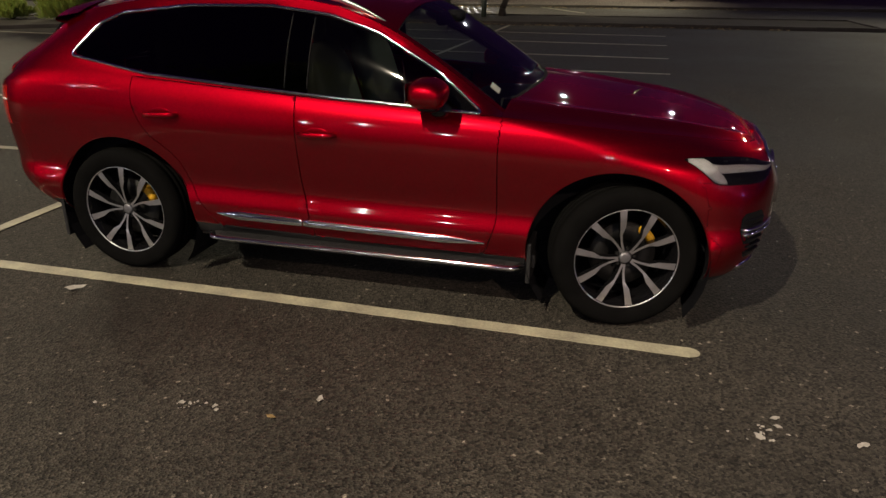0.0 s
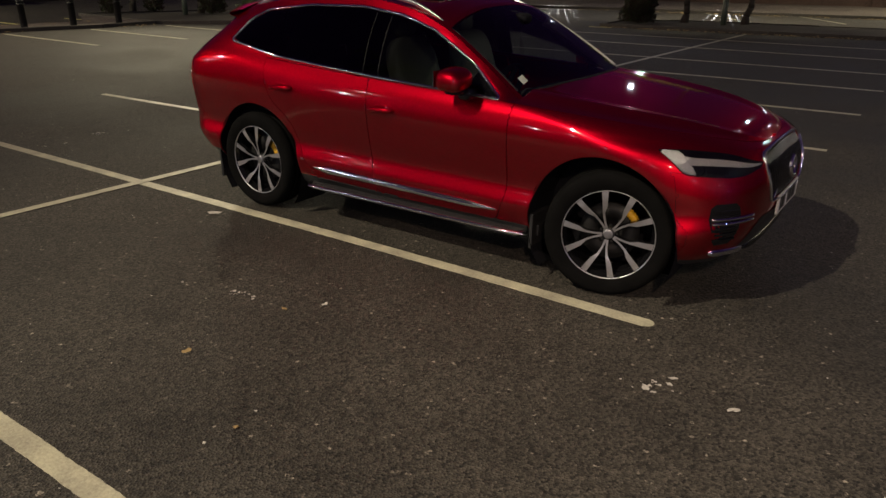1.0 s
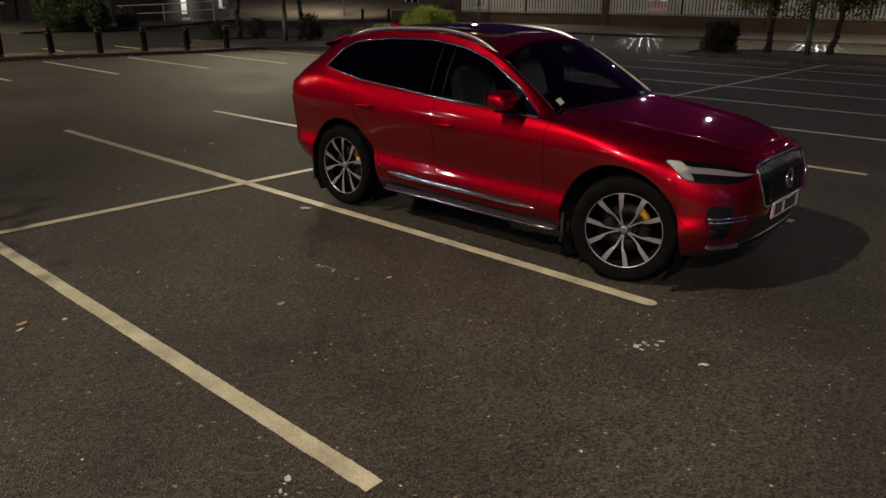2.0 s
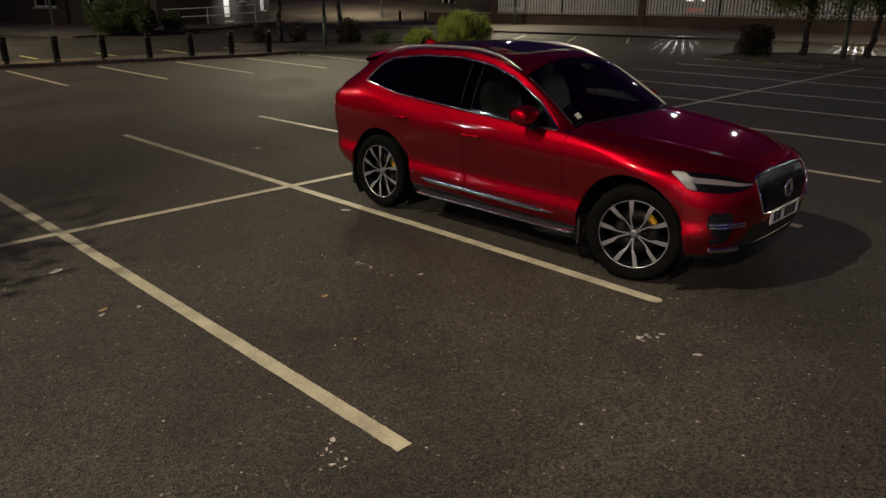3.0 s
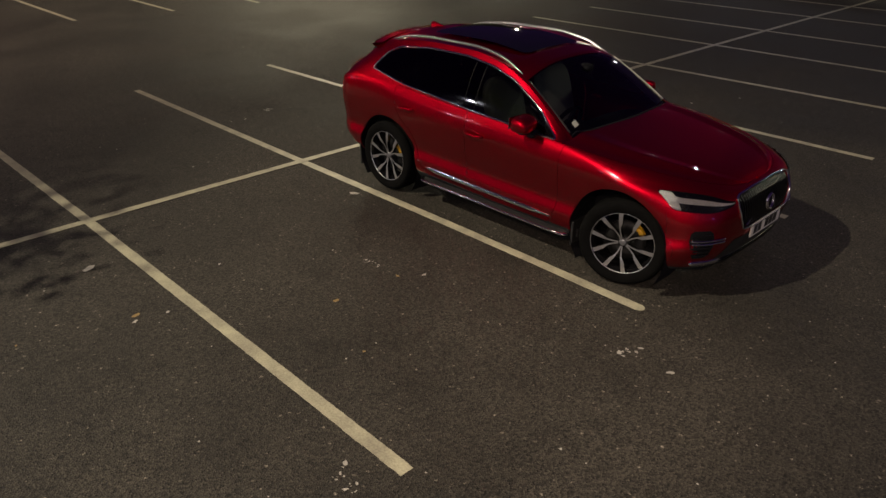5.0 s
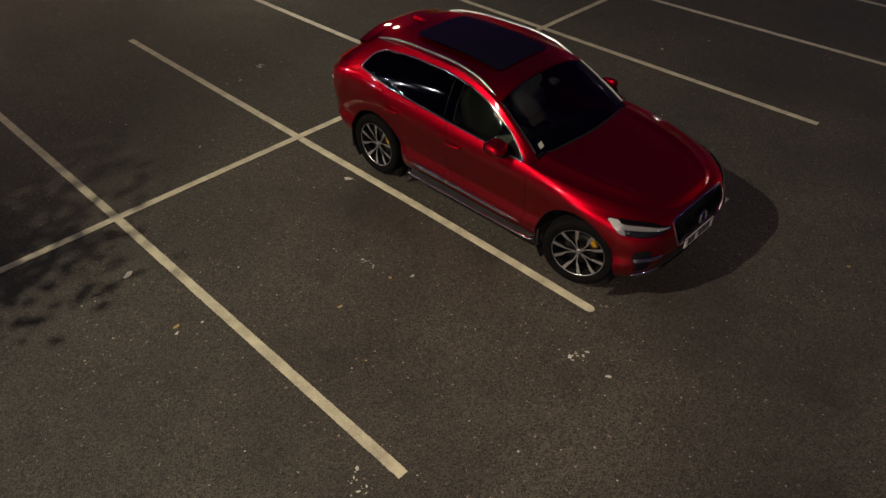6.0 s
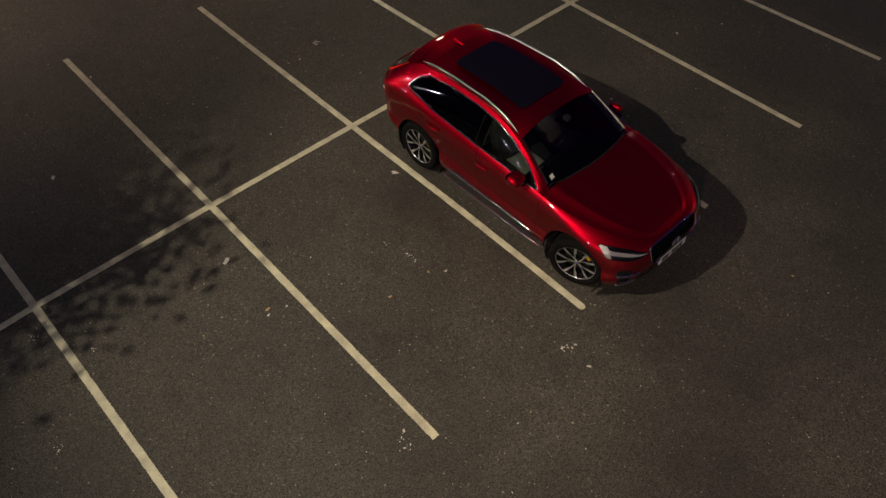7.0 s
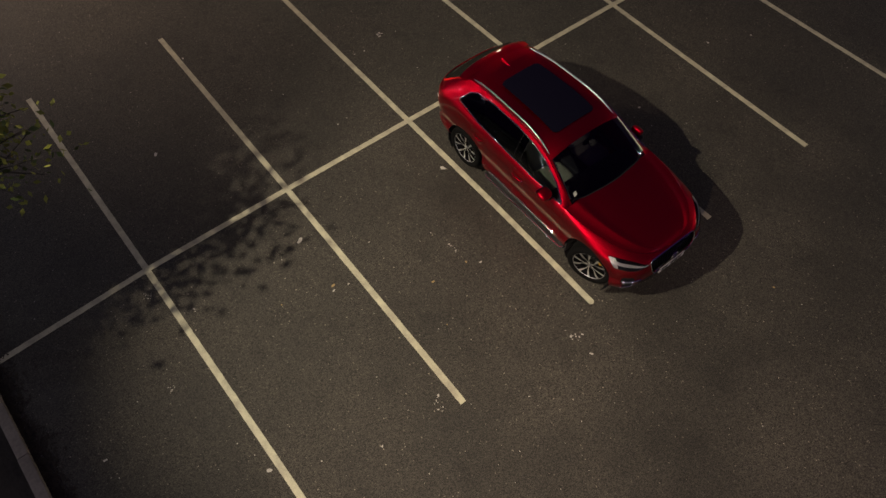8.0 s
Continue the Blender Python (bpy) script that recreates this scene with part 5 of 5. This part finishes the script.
# bollards
bm = bmesh.new()
lathe(bm, [(0.098, -0.02), (0.098, 0.625), (0.108, 0.63), (0.108, 0.66), (0.094, 0.664), (0.094, 0.682), (0.108, 0.686), (0.108, 0.745), (0.085, 0.775), (0.0005, 0.783)], 20)
BOLLARD = mesh_of("bollard", bm, BLACK_METAL, True)
bm = bmesh.new()
lathe(bm, [(0.095, 0.666), (0.0955, 0.673), (0.095, 0.680)], 20)
BAND = mesh_of("band", bm, GREEN_PAINT, True)
for k in range(-5, 6):
    ob = new("bollard", BOLLARD)
    ob.matrix_world = pose(-20.066 + 0.2487 * k, 2.233 + 1.3246 * k, 0.07, random.uniform(-1.5, 1.5), random.uniform(-1.5, 1.5), 0)
    tagged(ob, "black metal bollard standing on the verge", "bollard", "bollards along the verge")
    new("band", BAND).parent = ob
for x, y in ((-38.21, 32.41), (-37.03, 33.90)):
    ob = new("bollard", BOLLARD)
    ob.matrix_world = pose(x, y, 0.09)
    tagged(ob, "black metal bollard by the side road", "bollard", "bollards by the side road")
    new("band", BAND).parent = ob
# shrubs
clump("shrub", (-35.06, 10.42, 0.08), (1.81, 1.90, 1.67), 26000, 0.181, (LEAF_DARK, LEAF), 3, "broad untrimmed green shrub on the pavement corner", "shrub", lean=0.3, fine=0.09)
clump("shrub", (-36.64, 13.93, 0.08), (0.62, 0.62, 0.97), 1200, 0.142, (LEAF_DARK, LEAF), 4, "small dark shrub beside a handrail", "shrub")
clump("shrub", (-23.54, 13.34, 0.06), (0.42, 0.42, 0.78), 1300, 0.09, (LEAF_BROWN, LEAF_DARK), 5, "small dark shrub in the planting bed", "shrub")
clump("shrub", (-24.01, 11.76, 0.06), (0.45, 0.40, 0.70), 1100, 0.09, (LEAF_BROWN, LEAF_DARK), 6, "small dark shrub in the planting bed", "shrub")
clump("shrub", (-21.12, 14.20, 0.06), (0.55, 0.55, 1.0), 2000, 0.1, (LEAF_BROWN, LEAF_DARK), 7, "dark shrub round a tree foot", "shrub")
clump("shrub", (-19.73, 14.79, 0.06), (0.38, 0.38, 0.52), 1000, 0.08, (LEAF_DARK, LEAF), 8, "small round shrub in the planting bed", "shrub")
clump("shrub", (-15.91, 15.75, 0.06), (1.34, 0.98, 1.16), 12000, 0.268, (LEAF_LIME, LEAF_YELLOW), 9, "bright green feathery shrub on the island", "shrub", lean=0.9, fine=0.05)
clump("shrub", (-17.98, 15.39, 0.06), (0.67, 0.63, 0.49), 3500, 0.215, (LEAF_LIME, LEAF_YELLOW), 10, "small feathery green shrub on the island", "shrub", lean=0.6, fine=0.07)
clump("shrub", (-6.60, 20.58, 0.06), (0.63, 0.63, 1.01), 9000, 0.070, (LEAF_BROWN, LEAF_DARK), 11, "dark upright shrub at the island end", "shrub")
# trees
TREE_LABEL = "dark-leaved tree with a bare trunk on the island"
tree((-24.47, 12.99, 0.05), 6, 0.117, (-24.46, 13.08, 4.14), (1.44, 1.44, 1.44), 2600, 0.144, (LEAF_DARK, LEAF), 21, "slender ivy-clad tree in the planting bed", 260)
tree((-21.59, 14.03, 0.05), 6, 0.108, (-21.58, 14.11, 4.13), (1.53, 1.53, 1.53), 2600, 0.144, (LEAF_DARK, LEAF), 22, "slender tree beside a green lamp post", 120)
tree((-5.42, 21.83, 0.05), 6, 0.122, (-5.28, 21.91, 2.61), (1.66, 1.31, 1.22), 12000, 0.122, (LEAF, LEAF_YELLOW), 23, TREE_LABEL)
tree((-3.48, 22.26, 0.05), 6, 0.122, (-3.26, 22.26, 2.53), (1.65, 1.31, 1.22), 12000, 0.122, (LEAF, LEAF_DARK), 24, TREE_LABEL)
tree((-3.9, -9.9, 0.03), 6, 0.15, (-4.2, -8.3, 4.8), (2.7, 1.6, 0.9), 12500, 0.105, (LEAF_YELLOW, LEAF), 25, "yellowing tree in the bed at the end of the bays")
# added tree, its crown placed to fit the left edge of the camera's view
tree((-2.9, -9.3, 0.03), 6, 0.09, (-3.1, -7.0, 2.95), (0.6, 0.45, 0.65), 750, 0.10, (LEAF_YELLOW, LEAF), 26, "small yellowing tree added to bring leaves to the view's left edge")


def lamp_post(x, y, height, arm, label):
    root = new("lamp_post")
    root.location = (x, y, 0.0)
    bm = bmesh.new()
    tube(bm, (0, 0, -0.02), (0, 0, 1.2), 0.095, 0.09, 14)
    tube(bm, (0, 0, 1.2), (0, 0, height), 0.065, 0.045, 14)
    part("column", bm, GREEN_PAINT, root, smooth=True)
    bm = bmesh.new()
    tube(bm, (0, 0, height - 0.05), (arm[0], arm[1], height + 0.1), 0.035, 0.03, 10)
    part("bracket", bm, GREEN_PAINT, root)
    bm = bmesh.new()
    blob(bm, (0.62, 0.26, 0.12), (arm[0] * 1.3, arm[1] * 1.3, height + 0.16), 3)
    part("lantern", bm, GREEN_PAINT, root, smooth=True)
    return tagged(root, label, "lamp post", "car park lamp posts")


lamp_post(-21.21, 13.05, 7.77, (0.6, -0.4), "green steel lamp post in the planting bed")
lamp_post(-3.98, 21.49, 7.52, (-0.3, 1.6), "green steel lamp post between two trees")
lamp_post(-29.17, 34.81, 6.72, (0.2, -0.6), "green steel lamp post by the boundary wall")
# made-up posts for the lamps added at the wall and beyond the island
lamp_post(2.49, 35.51, 6.94, (-0.1, -0.5), "green steel lamp post by the boundary wall")
lamp_post(13.93, 29.04, 7.32, (-0.3, -0.5), "unseen green lamp post added beyond the planted island")
# made-up post for the lamp added on the left
lamp_post(-20.49, -14.25, 9.00, (0.0, 0.5), "unseen green steel lamp post at the edge of the car park")
lamp_post(-2.52, -11.7, 11.1, (0.0, 0.5), "unseen green steel lamp post at the edge of the car park")
lamp_post(9.15, -14.05, 8.5, (-0.3, 0.4), "unseen green steel lamp post at the edge of the car park")
# made-up low post under the added blue lamp
lamp_post(17.6, -1.2, 2.2, (-0.35, 0.1), "unseen low post made up to carry the added blue lamp")
# made-up post for the lamp added to light the road
lamp_post(-30.84, -4.73, 8.49, (0.0, 0.5), "unseen green street lamp added beside the road")
# made-up posts that carry the added glint lamps
for x, y, power in GLINT_LAMPS:
    if y < 0:
        lamp_post(x - 0.3, y - 0.7, 8.0, (0.25, 0.5), "unseen lamp post made up for an added glint lamp")
# thin sign pole by the side road
bm = bmesh.new()
tube(bm, (-41.19, 33.19, 0.00), (-41.19, 33.19, 6.23), 0.06, 0.05, 10)
tagged(part("sign_pole", bm, PALE_METAL), "thin grey pole by the side road, under an added lamp", "pole")
bm = bmesh.new()
tube(bm, (-48.68, 11.55, 0.04), (-48.68, 11.55, 5.32), 0.10, 0.08, 12)
tagged(part("street_pole", bm, GREEN_PAINT), "dark green pole on the pavement by the building", "pole")
# sheet sized to the camera's view, wider than the road, to cover sky gaps
bm = bmesh.new()
low = [bm.verts.new(p) for p in ((-48.17, 21.18, -0.01), (-34.98, 34.97, -0.01), (-51.44, 78.45, 3.73), (-124.26, 44.04, 4.53))]
bm.faces.new(low)
tagged(part("road", bm, PAVING), "grey side road climbing away, widened to fill the view between the buildings", "road", kind="structure")

# boundary wall with piers, coping and railings
WALL = [(-36.40, 33.67), (-21.46, 38.29), (-11.40, 39.28), (10.98, 40.79)]
wall = tagged(new("wall_north"), "low dark brick boundary wall with stone coping and pale railings", "wall", kind="structure")
PIER = None
for (x0, y0), (x1, y1) in zip(WALL, WALL[1:]):
    length = math.hypot(x1 - x0, y1 - y0)
    m = pose(x0, y0, 0, 0, 0, math.degrees(math.atan2(y1 - y0, x1 - x0)))
    bm = bmesh.new()
    box(bm, 0, length, -0.12, 0.12, 0.0, 0.78)
    ob = part("wall_body", bm, BRICK, wall)
    ob.matrix_local = m
    bm = bmesh.new()
    box(bm, 0, length, -0.16, 0.16, 0.78, 0.85, 0.012)
    ob = part("coping", bm, STONE, wall)
    ob.matrix_local = m
    for z in (0.97, 2.20):
        bm = bmesh.new()
        box(bm, 5.4 if x0 < -30 else 0.0, length, -0.02, 0.02, z, z + 0.04)
        ob = part("rail", bm, PALE_METAL, wall)
        ob.matrix_local = m
    bm = bmesh.new()
    for x in np.arange(5.6 if x0 < -30 else 0.25, length - 0.2, 0.208):
        box(bm, x - 0.073, x + 0.073, -0.035, -0.02, 0.87, 2.40)
    ob = part("pales", bm, PALE_METAL, wall)
    ob.matrix_local = m
    tagged(ob, "close-set pale metal railing bars", kind="stuff")
    if PIER is None:
        bm = bmesh.new()
        box(bm, -0.22, 0.22, -0.2, 0.2, 0.0, 2.33, 0.01)
        box(bm, -0.26, 0.26, -0.24, 0.24, 2.33, 2.41, 0.015)
        PIER = mesh_of("pier", bm, BRICK)
        bm = bmesh.new()
        box(bm, -0.07, 0.07, -0.07, 0.07, 0.82, 2.48, 0.01)
        FENCE_POST = mesh_of("fence_post", bm, BLACK_METAL)
    first = 5.3 if x0 < -30 else 0.0
    for k, x in enumerate(np.arange(first, length - 1, 4.95)):
        ob = new("fence_post" if k % 2 else "pier", FENCE_POST if k % 2 else PIER)
        ob.parent = wall
        ob.matrix_local = m @ pose(float(x), 0, 0)


def floodlight(x, y, aim_x, aim_y):
    """Unseen floodlight on a short pole behind the fence; added louvre makes light streaks."""
    root = tagged(new("floodlight"), "unseen black floodlight behind the railings, with an added louvre that makes light streaks", "floodlight", "floodlights behind the fence")
    root.matrix_world = pose(x, y, 0, 0, 0, math.degrees(math.atan2(aim_y - y, aim_x - x)))
    bm = bmesh.new()
    tube(bm, (-0.25, 0, 0.0), (-0.25, 0, 2.8), 0.04, 0.035, 10)
    part("pole", bm, BLACK_METAL, root)
    bm = bmesh.new()
    box(bm, -0.32, -0.06, -0.16, 0.16, 2.78, 3.1, 0.012)
    part("housing", bm, BLACK_METAL, root)
    bm = bmesh.new()
    for s in (-1, 1):
        box(bm, -0.1, 0.51, min(s * 0.034, s * 0.30), max(s * 0.034, s * 0.30), 2.5, 3.1)
    box(bm, -0.1, 0.51, -0.30, 0.30, 3.1, 3.12)
    part("hood", bm, BLACK_METAL, root)
    for k in range(8):
        bm = bmesh.new()
        c = (k - 3.5) * 0.0092
        box(bm, 0.498, 0.502, c - 0.0035, c + 0.0035, 2.5, 3.1)
        part("slat", bm, BLACK_METAL, root)
    return root


floodlight(-19.68, 40.51, -12.5, 26.2)
floodlight(-9.52, 41.71, -5.2, 26.8)


def glow_material(name, color, strength):
    m = material(name, color)
    p = m.node_tree.nodes["Principled BSDF"]
    p.inputs["Emission Color"].default_value, p.inputs["Emission Strength"].default_value = (*color, 1), strength
    return m


# made-up panel for the lights behind the railings: white tubes over a red strip
sign = tagged(new("fence_lights_stand_in"), "stand-in panel with white tubes and a red strip for lights behind the railings", "sign")
sign.location = (-22.66, 47.69, 0.1)
sign.scale = (0.85, 0.85, 0.76)
bm = bmesh.new()
box(bm, -1.0, 1.0, 0.0, 0.12, -0.02, 2.45, 0.01)
part("panel", bm, RENDERED, sign)
TUBE_GLOW, RED_GLOW = glow_material("white_tube", (1.0, 0.86, 0.84), 6.0), glow_material("red_strip", (1.0, 0.08, 0.04), 0.22)
for k in range(7):
    bm = bmesh.new()
    tube(bm, (-0.75 + 0.25 * k, -0.05, 2.0), (-0.75 + 0.25 * k, -0.05, 2.32), 0.04, 0.04, 8)
    part("tube", bm, TUBE_GLOW, sign)
bm = bmesh.new()
box(bm, -0.9, 0.9, -0.03, 0.0, 1.0, 1.35)
part("red_strip", bm, RED_GLOW, sign)

# dark buildings across the side road


def facade(name, a, b, height, depth, mat, openings, label):
    """A building block along a to b, with windows and doors set into the front."""
    root = tagged(new(name), label, "building")
    length = math.hypot(b[0] - a[0], b[1] - a[1])
    m = pose(a[0], a[1], 0, 0, 0, math.degrees(math.atan2(b[1] - a[1], b[0] - a[0])))
    root.matrix_world = m
    # front wall in pieces round the openings
    xs = sorted({0.0, length, *(v for o in openings for v in (o[0], o[1]))})
    bm = bmesh.new()
    for x0, x1 in zip(xs, xs[1:]):
        mid = (x0 + x1) / 2
        hole = [o for o in openings if o[0] < mid < o[1]]
        z = -0.02
        for o in sorted(hole, key=lambda o: o[2]):
            if o[2] > z:
                box(bm, x0, x1, 0, 0.3, z, o[2])
            z = o[3]
        box(bm, x0, x1, 0, 0.3, z, height)
    box(bm, 0, length, 0.3, depth, -0.02, height)
    part("wall", bm, mat, root)
    bm = bmesh.new()
    box(bm, -0.2, length + 0.2, -0.2, depth + 0.2, height, height + 0.25, 0.02)
    part("roof", bm, RENDERED, root)
    bm = bmesh.new()
    box(bm, 0, length, -0.04, 0.0, 0.0, 0.5)
    part("plinth", bm, RENDERED, root)
    for x0, x1, z0, z1, kind in openings:
        bm = bmesh.new()
        w = 0.07
        for q in ((x0, x0 + w, z0, z1), (x1 - w, x1, z0, z1), (x0 + w, x1 - w, z0, z0 + w), (x0 + w, x1 - w, z1 - w, z1)):
            box(bm, q[0], q[1], 0.08, 0.16, q[2], q[3])
        if kind == "window":
            box(bm, (x0 + x1) / 2 - 0.03, (x0 + x1) / 2 + 0.03, 0.09, 0.15, z0 + w, z1 - w)
        ob = part(kind, bm, WHITE_PAINT, root, "white framed " + kind)
        bm = bmesh.new()
        box(bm, x0 + w, x1 - w, 0.11, 0.13, z0 + w, z1 - w)
        part("pane" if kind == "window" else "panel", bm, PANE if kind == "window" else WHITE_PAINT, ob)
        bm = bmesh.new()
        box(bm, x0 - 0.1, x1 + 0.1, -0.08, 0.1, z0 - 0.12, z0 - 0.005, 0.01)
        part("sill", bm, STONE, ob)
    return root


facade("building", (-68.34, 7.23), (-43.46, 15.71), 6.1, 2.4, RENDERED, [(8.96, 10.55, 1.32, 2.83, "window"), (15.38, 17.59, 1.14, 2.63, "window"), (20.71, 21.99, 1.14, 2.62, "window"), (22.72, 24.00, 1.13, 2.62, "window"), (3.79, 5.30, 1.33, 2.84, "window")], "dark rendered two-storey building behind the pavement")
facade("building", (-42.96, 16.03), (-45.99, 26.17), 5.7, 12, RENDERED, [(5.85, 6.45, 0.25, 2.09, "door"), (7.45, 8.04, 1.53, 2.48, "window"), (9.59, 10.04, 0.90, 2.61, "door")], "dark building with a white door beside a ramp")
# handrail along the ramp
rail_thing = tagged(new("handrail"), "grey tubular handrail along a ramp", "handrail")
ramp_pts = [(-43.92, 15.54, 0.00), (-42.98, 16.65, 0.03), (-41.49, 18.67, 0.14), (-40.66, 20.11, 0.25), (-39.90, 21.23, 0.34)]
for z in (0.55, 1.05):
    bm = bmesh.new()
    for p, q in zip(ramp_pts, ramp_pts[1:]):
        tube(bm, (p[0], p[1], p[2] + z), (q[0], q[1], q[2] + z), 0.03, 0.03, 8)
    part("rail", bm, GALVANISED, rail_thing)
for p in ramp_pts:
    bm = bmesh.new()
    tube(bm, (p[0], p[1], 0.05), (p[0], p[1], p[2] + 1.05), 0.03, 0.03, 8)
    part("post", bm, GALVANISED, rail_thing)
facade("building", (-48.48, 43.35), (-27.24, 49.84), 6.3, 10, RENDERED, [(2.98, 4.31, 0.86, 2.01, "window"), (9.62, 10.94, 0.86, 2.00, "window")], "dark building beyond the boundary wall")

# litter and marks on the tarmac
SCRAP = material("pale_scrap", (0.46, 0.44, 0.40), 0.8, grain=60, vary=0.2)
DRY_LEAF = material("dry_leaf", (0.34, 0.24, 0.10), 0.7, grain=60, vary=0.3)


def flake(x, y, size, mat, seed, name, label, category, pieces=1, spread=0.0):
    """A crumpled scrap, or a splash of several flecks, lying on the ground."""
    rng = random.Random(seed)
    bm = bmesh.new()
    for k in range(pieces):
        cx, cy = (0, 0)
        r = size * (rng.uniform(0.25, 1.0) if pieces > 1 else 1)
        turn, count = rng.random() * 6.28, 9
        rim = []
        for j in range(count):
            a = 2 * math.pi * j / count
            d = r / 2 * rng.uniform(0.55, 1.15)
            u, v = d * math.cos(a), d * math.sin(a) * 0.6
            rim.append(bm.verts.new((cx + u * math.cos(turn) - v * math.sin(turn), cy + u * math.sin(turn) + v * math.cos(turn), 0.0055 + rng.random() * (0.01 if pieces == 1 else 0.001))))
        mid = bm.verts.new((cx, cy, 0.008))
        low = bm.verts.new((cx, cy, 0.004))
        for j in range(count):
            bm.faces.new((rim[j], rim[(j + 1) % count], mid))
            bm.faces.new((rim[(j + 1) % count], rim[j], low))
    ob = part(name, bm, mat)
    ob.location = (x, y, 0)
    return tagged(ob, label, category)


for k, (x, y, size, kind) in enumerate((
    (-1.60, -3.97, 0.13, "p"), (2.22, -1.74, 0.10, "s"), (1.84, -3.91, 0.09, "s"), (-0.21, -7.81, 0.07, "p"), (1.22, -6.18, 0.10, "p"), (-0.60, -6.68, 0.05, "s"),
    (-0.60, -4.01, 0.07, "l"), (-0.52, -4.05, 0.06, "p"), (-0.48, -3.81, 0.04, "p"), (-0.79, -4.79, 0.04, "l"), (-1.38, -1.32, 0.13, "p"), (-0.07, -2.18, 0.07, "s"),
    (0.30, -2.17, 0.05, "l"), (0.44, -2.00, 0.06, "p"), (2.59, -1.73, 0.06, "p"), (-4.74, -0.27, 0.08, "s"), (-4.53, -0.75, 0.05, "p"), (-0.70, 4.52, 0.07, "p"),
    (-0.34, 5.33, 0.06, "p"), (-0.33, 2.28, 0.07, "p"), (-4.61, -4.98, 0.10, "p"), (-1.52, -5.85, 0.04, "s"), (-2.16, -6.29, 0.06, "s"), (-3.28, -2.16, 0.05, "p"),
    (0.27, -2.78, 0.05, "l"), (1.86, -4.84, 0.04, "p"), (-0.91, -3.14, 0.03, "p"), (0.97, -3.06, 0.03, "l"), (3.48, 1.19, 0.05, "l"), (-6.45, -3.54, 0.06, "p"),
)):
    if kind == "l":
        flake(x, y, size, DRY_LEAF, k, "fallen_leaf", "dry yellow-brown leaf lying on the tarmac", "leaf")
    elif kind == "p":
        flake(x, y, size, SCRAP, k, "paper_scrap", "small crumpled pale scrap on the tarmac", "litter")
    else:
        spot = random.Random(k)
        for j in range(15):
            flake(x + spot.gauss(0, size * 0.55), y + spot.gauss(0, size * 0.42), size * (0.12 + 0.5 * spot.random() ** 2), SCRAP, k * 20 + j, "splash_mark", "pale splash mark on the tarmac, one of a cluster", "mark").scale.z = 0.45
marking(-20.74, 1.54, -20.51, 3.27, 0.095, mat=YELLOW, label="yellow painted line on the verge").location.z = 0.076
# fallen leaves gathered along the kerbs
rng = random.Random(31)
for label, ends, count, wide in (("brown fallen leaves gathered along the verge kerb", ((-21.00, -8.11), (-18.84, 9.88)), 1500, 0.28), ("brown fallen leaves gathered along the back kerb", ((-24.24, 26.86), (6.66, 30.64)), 1800, 0.35), ("brown fallen leaves along the island kerb", ((-7.19, 18.78), (5.38, 19.45)), 700, 0.2)):
    verts, faces = [], []
    (x0, y0), (x1, y1) = ends
    for k in range(count):
        t = rng.random()
        x, y = x0 + (x1 - x0) * t + rng.gauss(0, wide), y0 + (y1 - y0) * t + rng.gauss(0, wide)
        if noise.noise((x * 0.9, y * 0.9, 0)) < -0.15:
            continue
        s, a, z = rng.uniform(0.03, 0.07), rng.random() * 6.28, 0.006 + 0.12 * (label.count("verge") and x < -19.5) + 0.02 * rng.random()
        n = len(verts)
        verts += [(x + s * math.cos(a + j * 1.571) * (1 if j % 2 else 0.5), y + s * math.sin(a + j * 1.571) * (1 if j % 2 else 0.5), z + rng.uniform(0, 0.02)) for j in range(4)]
        faces.append((n, n + 1, n + 2, n + 3))
    data = bpy.data.meshes.new("fallen_leaves")
    data.from_pydata(verts, [], faces)
    data.materials.append(DRY_LEAF)
    tagged(new("fallen_leaves", data), label, "leaves", kind="stuff")
rng = random.Random(77)
bm = bmesh.new()
for k in range(480):
    x, y = rng.uniform(-9, 6), rng.uniform(-9, 7)
    r = 0.005 + 0.009 * rng.random() ** 3
    a = rng.random() * 6.28
    ring_pts = [bm.verts.new((x + r * math.cos(a + j * 1.26) * rng.uniform(0.6, 1.2), y + r * math.sin(a + j * 1.26) * rng.uniform(0.4, 1), 0.004 + (j % 2) * 0.003)) for j in range(5)]
    bm.faces.new(ring_pts)
tagged(part("grit", bm, SCRAP), "scattered pale grit and flecks on the tarmac", "grit", kind="stuff")
# dark dirt and leaf mould washed up against the edging
rng = random.Random(53)
verts, faces = [], []
for k in range(5200):
    x = rng.uniform(-9.0, 4.0)
    reach = 0.20 + 0.13 * noise.noise((x * 1.7, 3.1, 0)) + 0.07 * noise.noise((x * 7.0, 1.0, 0))
    y = -8.565 + 0.021 * max(0.0, x + 1.78) + abs(rng.gauss(0, reach * 0.6))
    s0, a = rng.uniform(0.012, 0.035), rng.random() * 6.28
    n = len(verts)
    verts += [(x + s0 * math.cos(a + j * 1.571) * (1 if j % 2 else 0.6), y + s0 * math.sin(a + j * 1.571) * (1 if j % 2 else 0.6), 0.0045 + 0.006 * rng.random()) for j in range(4)]
    faces.append((n, n + 1, n + 2, n + 3))
data = bpy.data.meshes.new("leaf_mould")
data.from_pydata(verts, [], faces)
data.materials.append(SOIL)
tagged(new("leaf_mould", data), "dark dirt and leaf mould along the concrete edging", "dirt", kind="stuff")
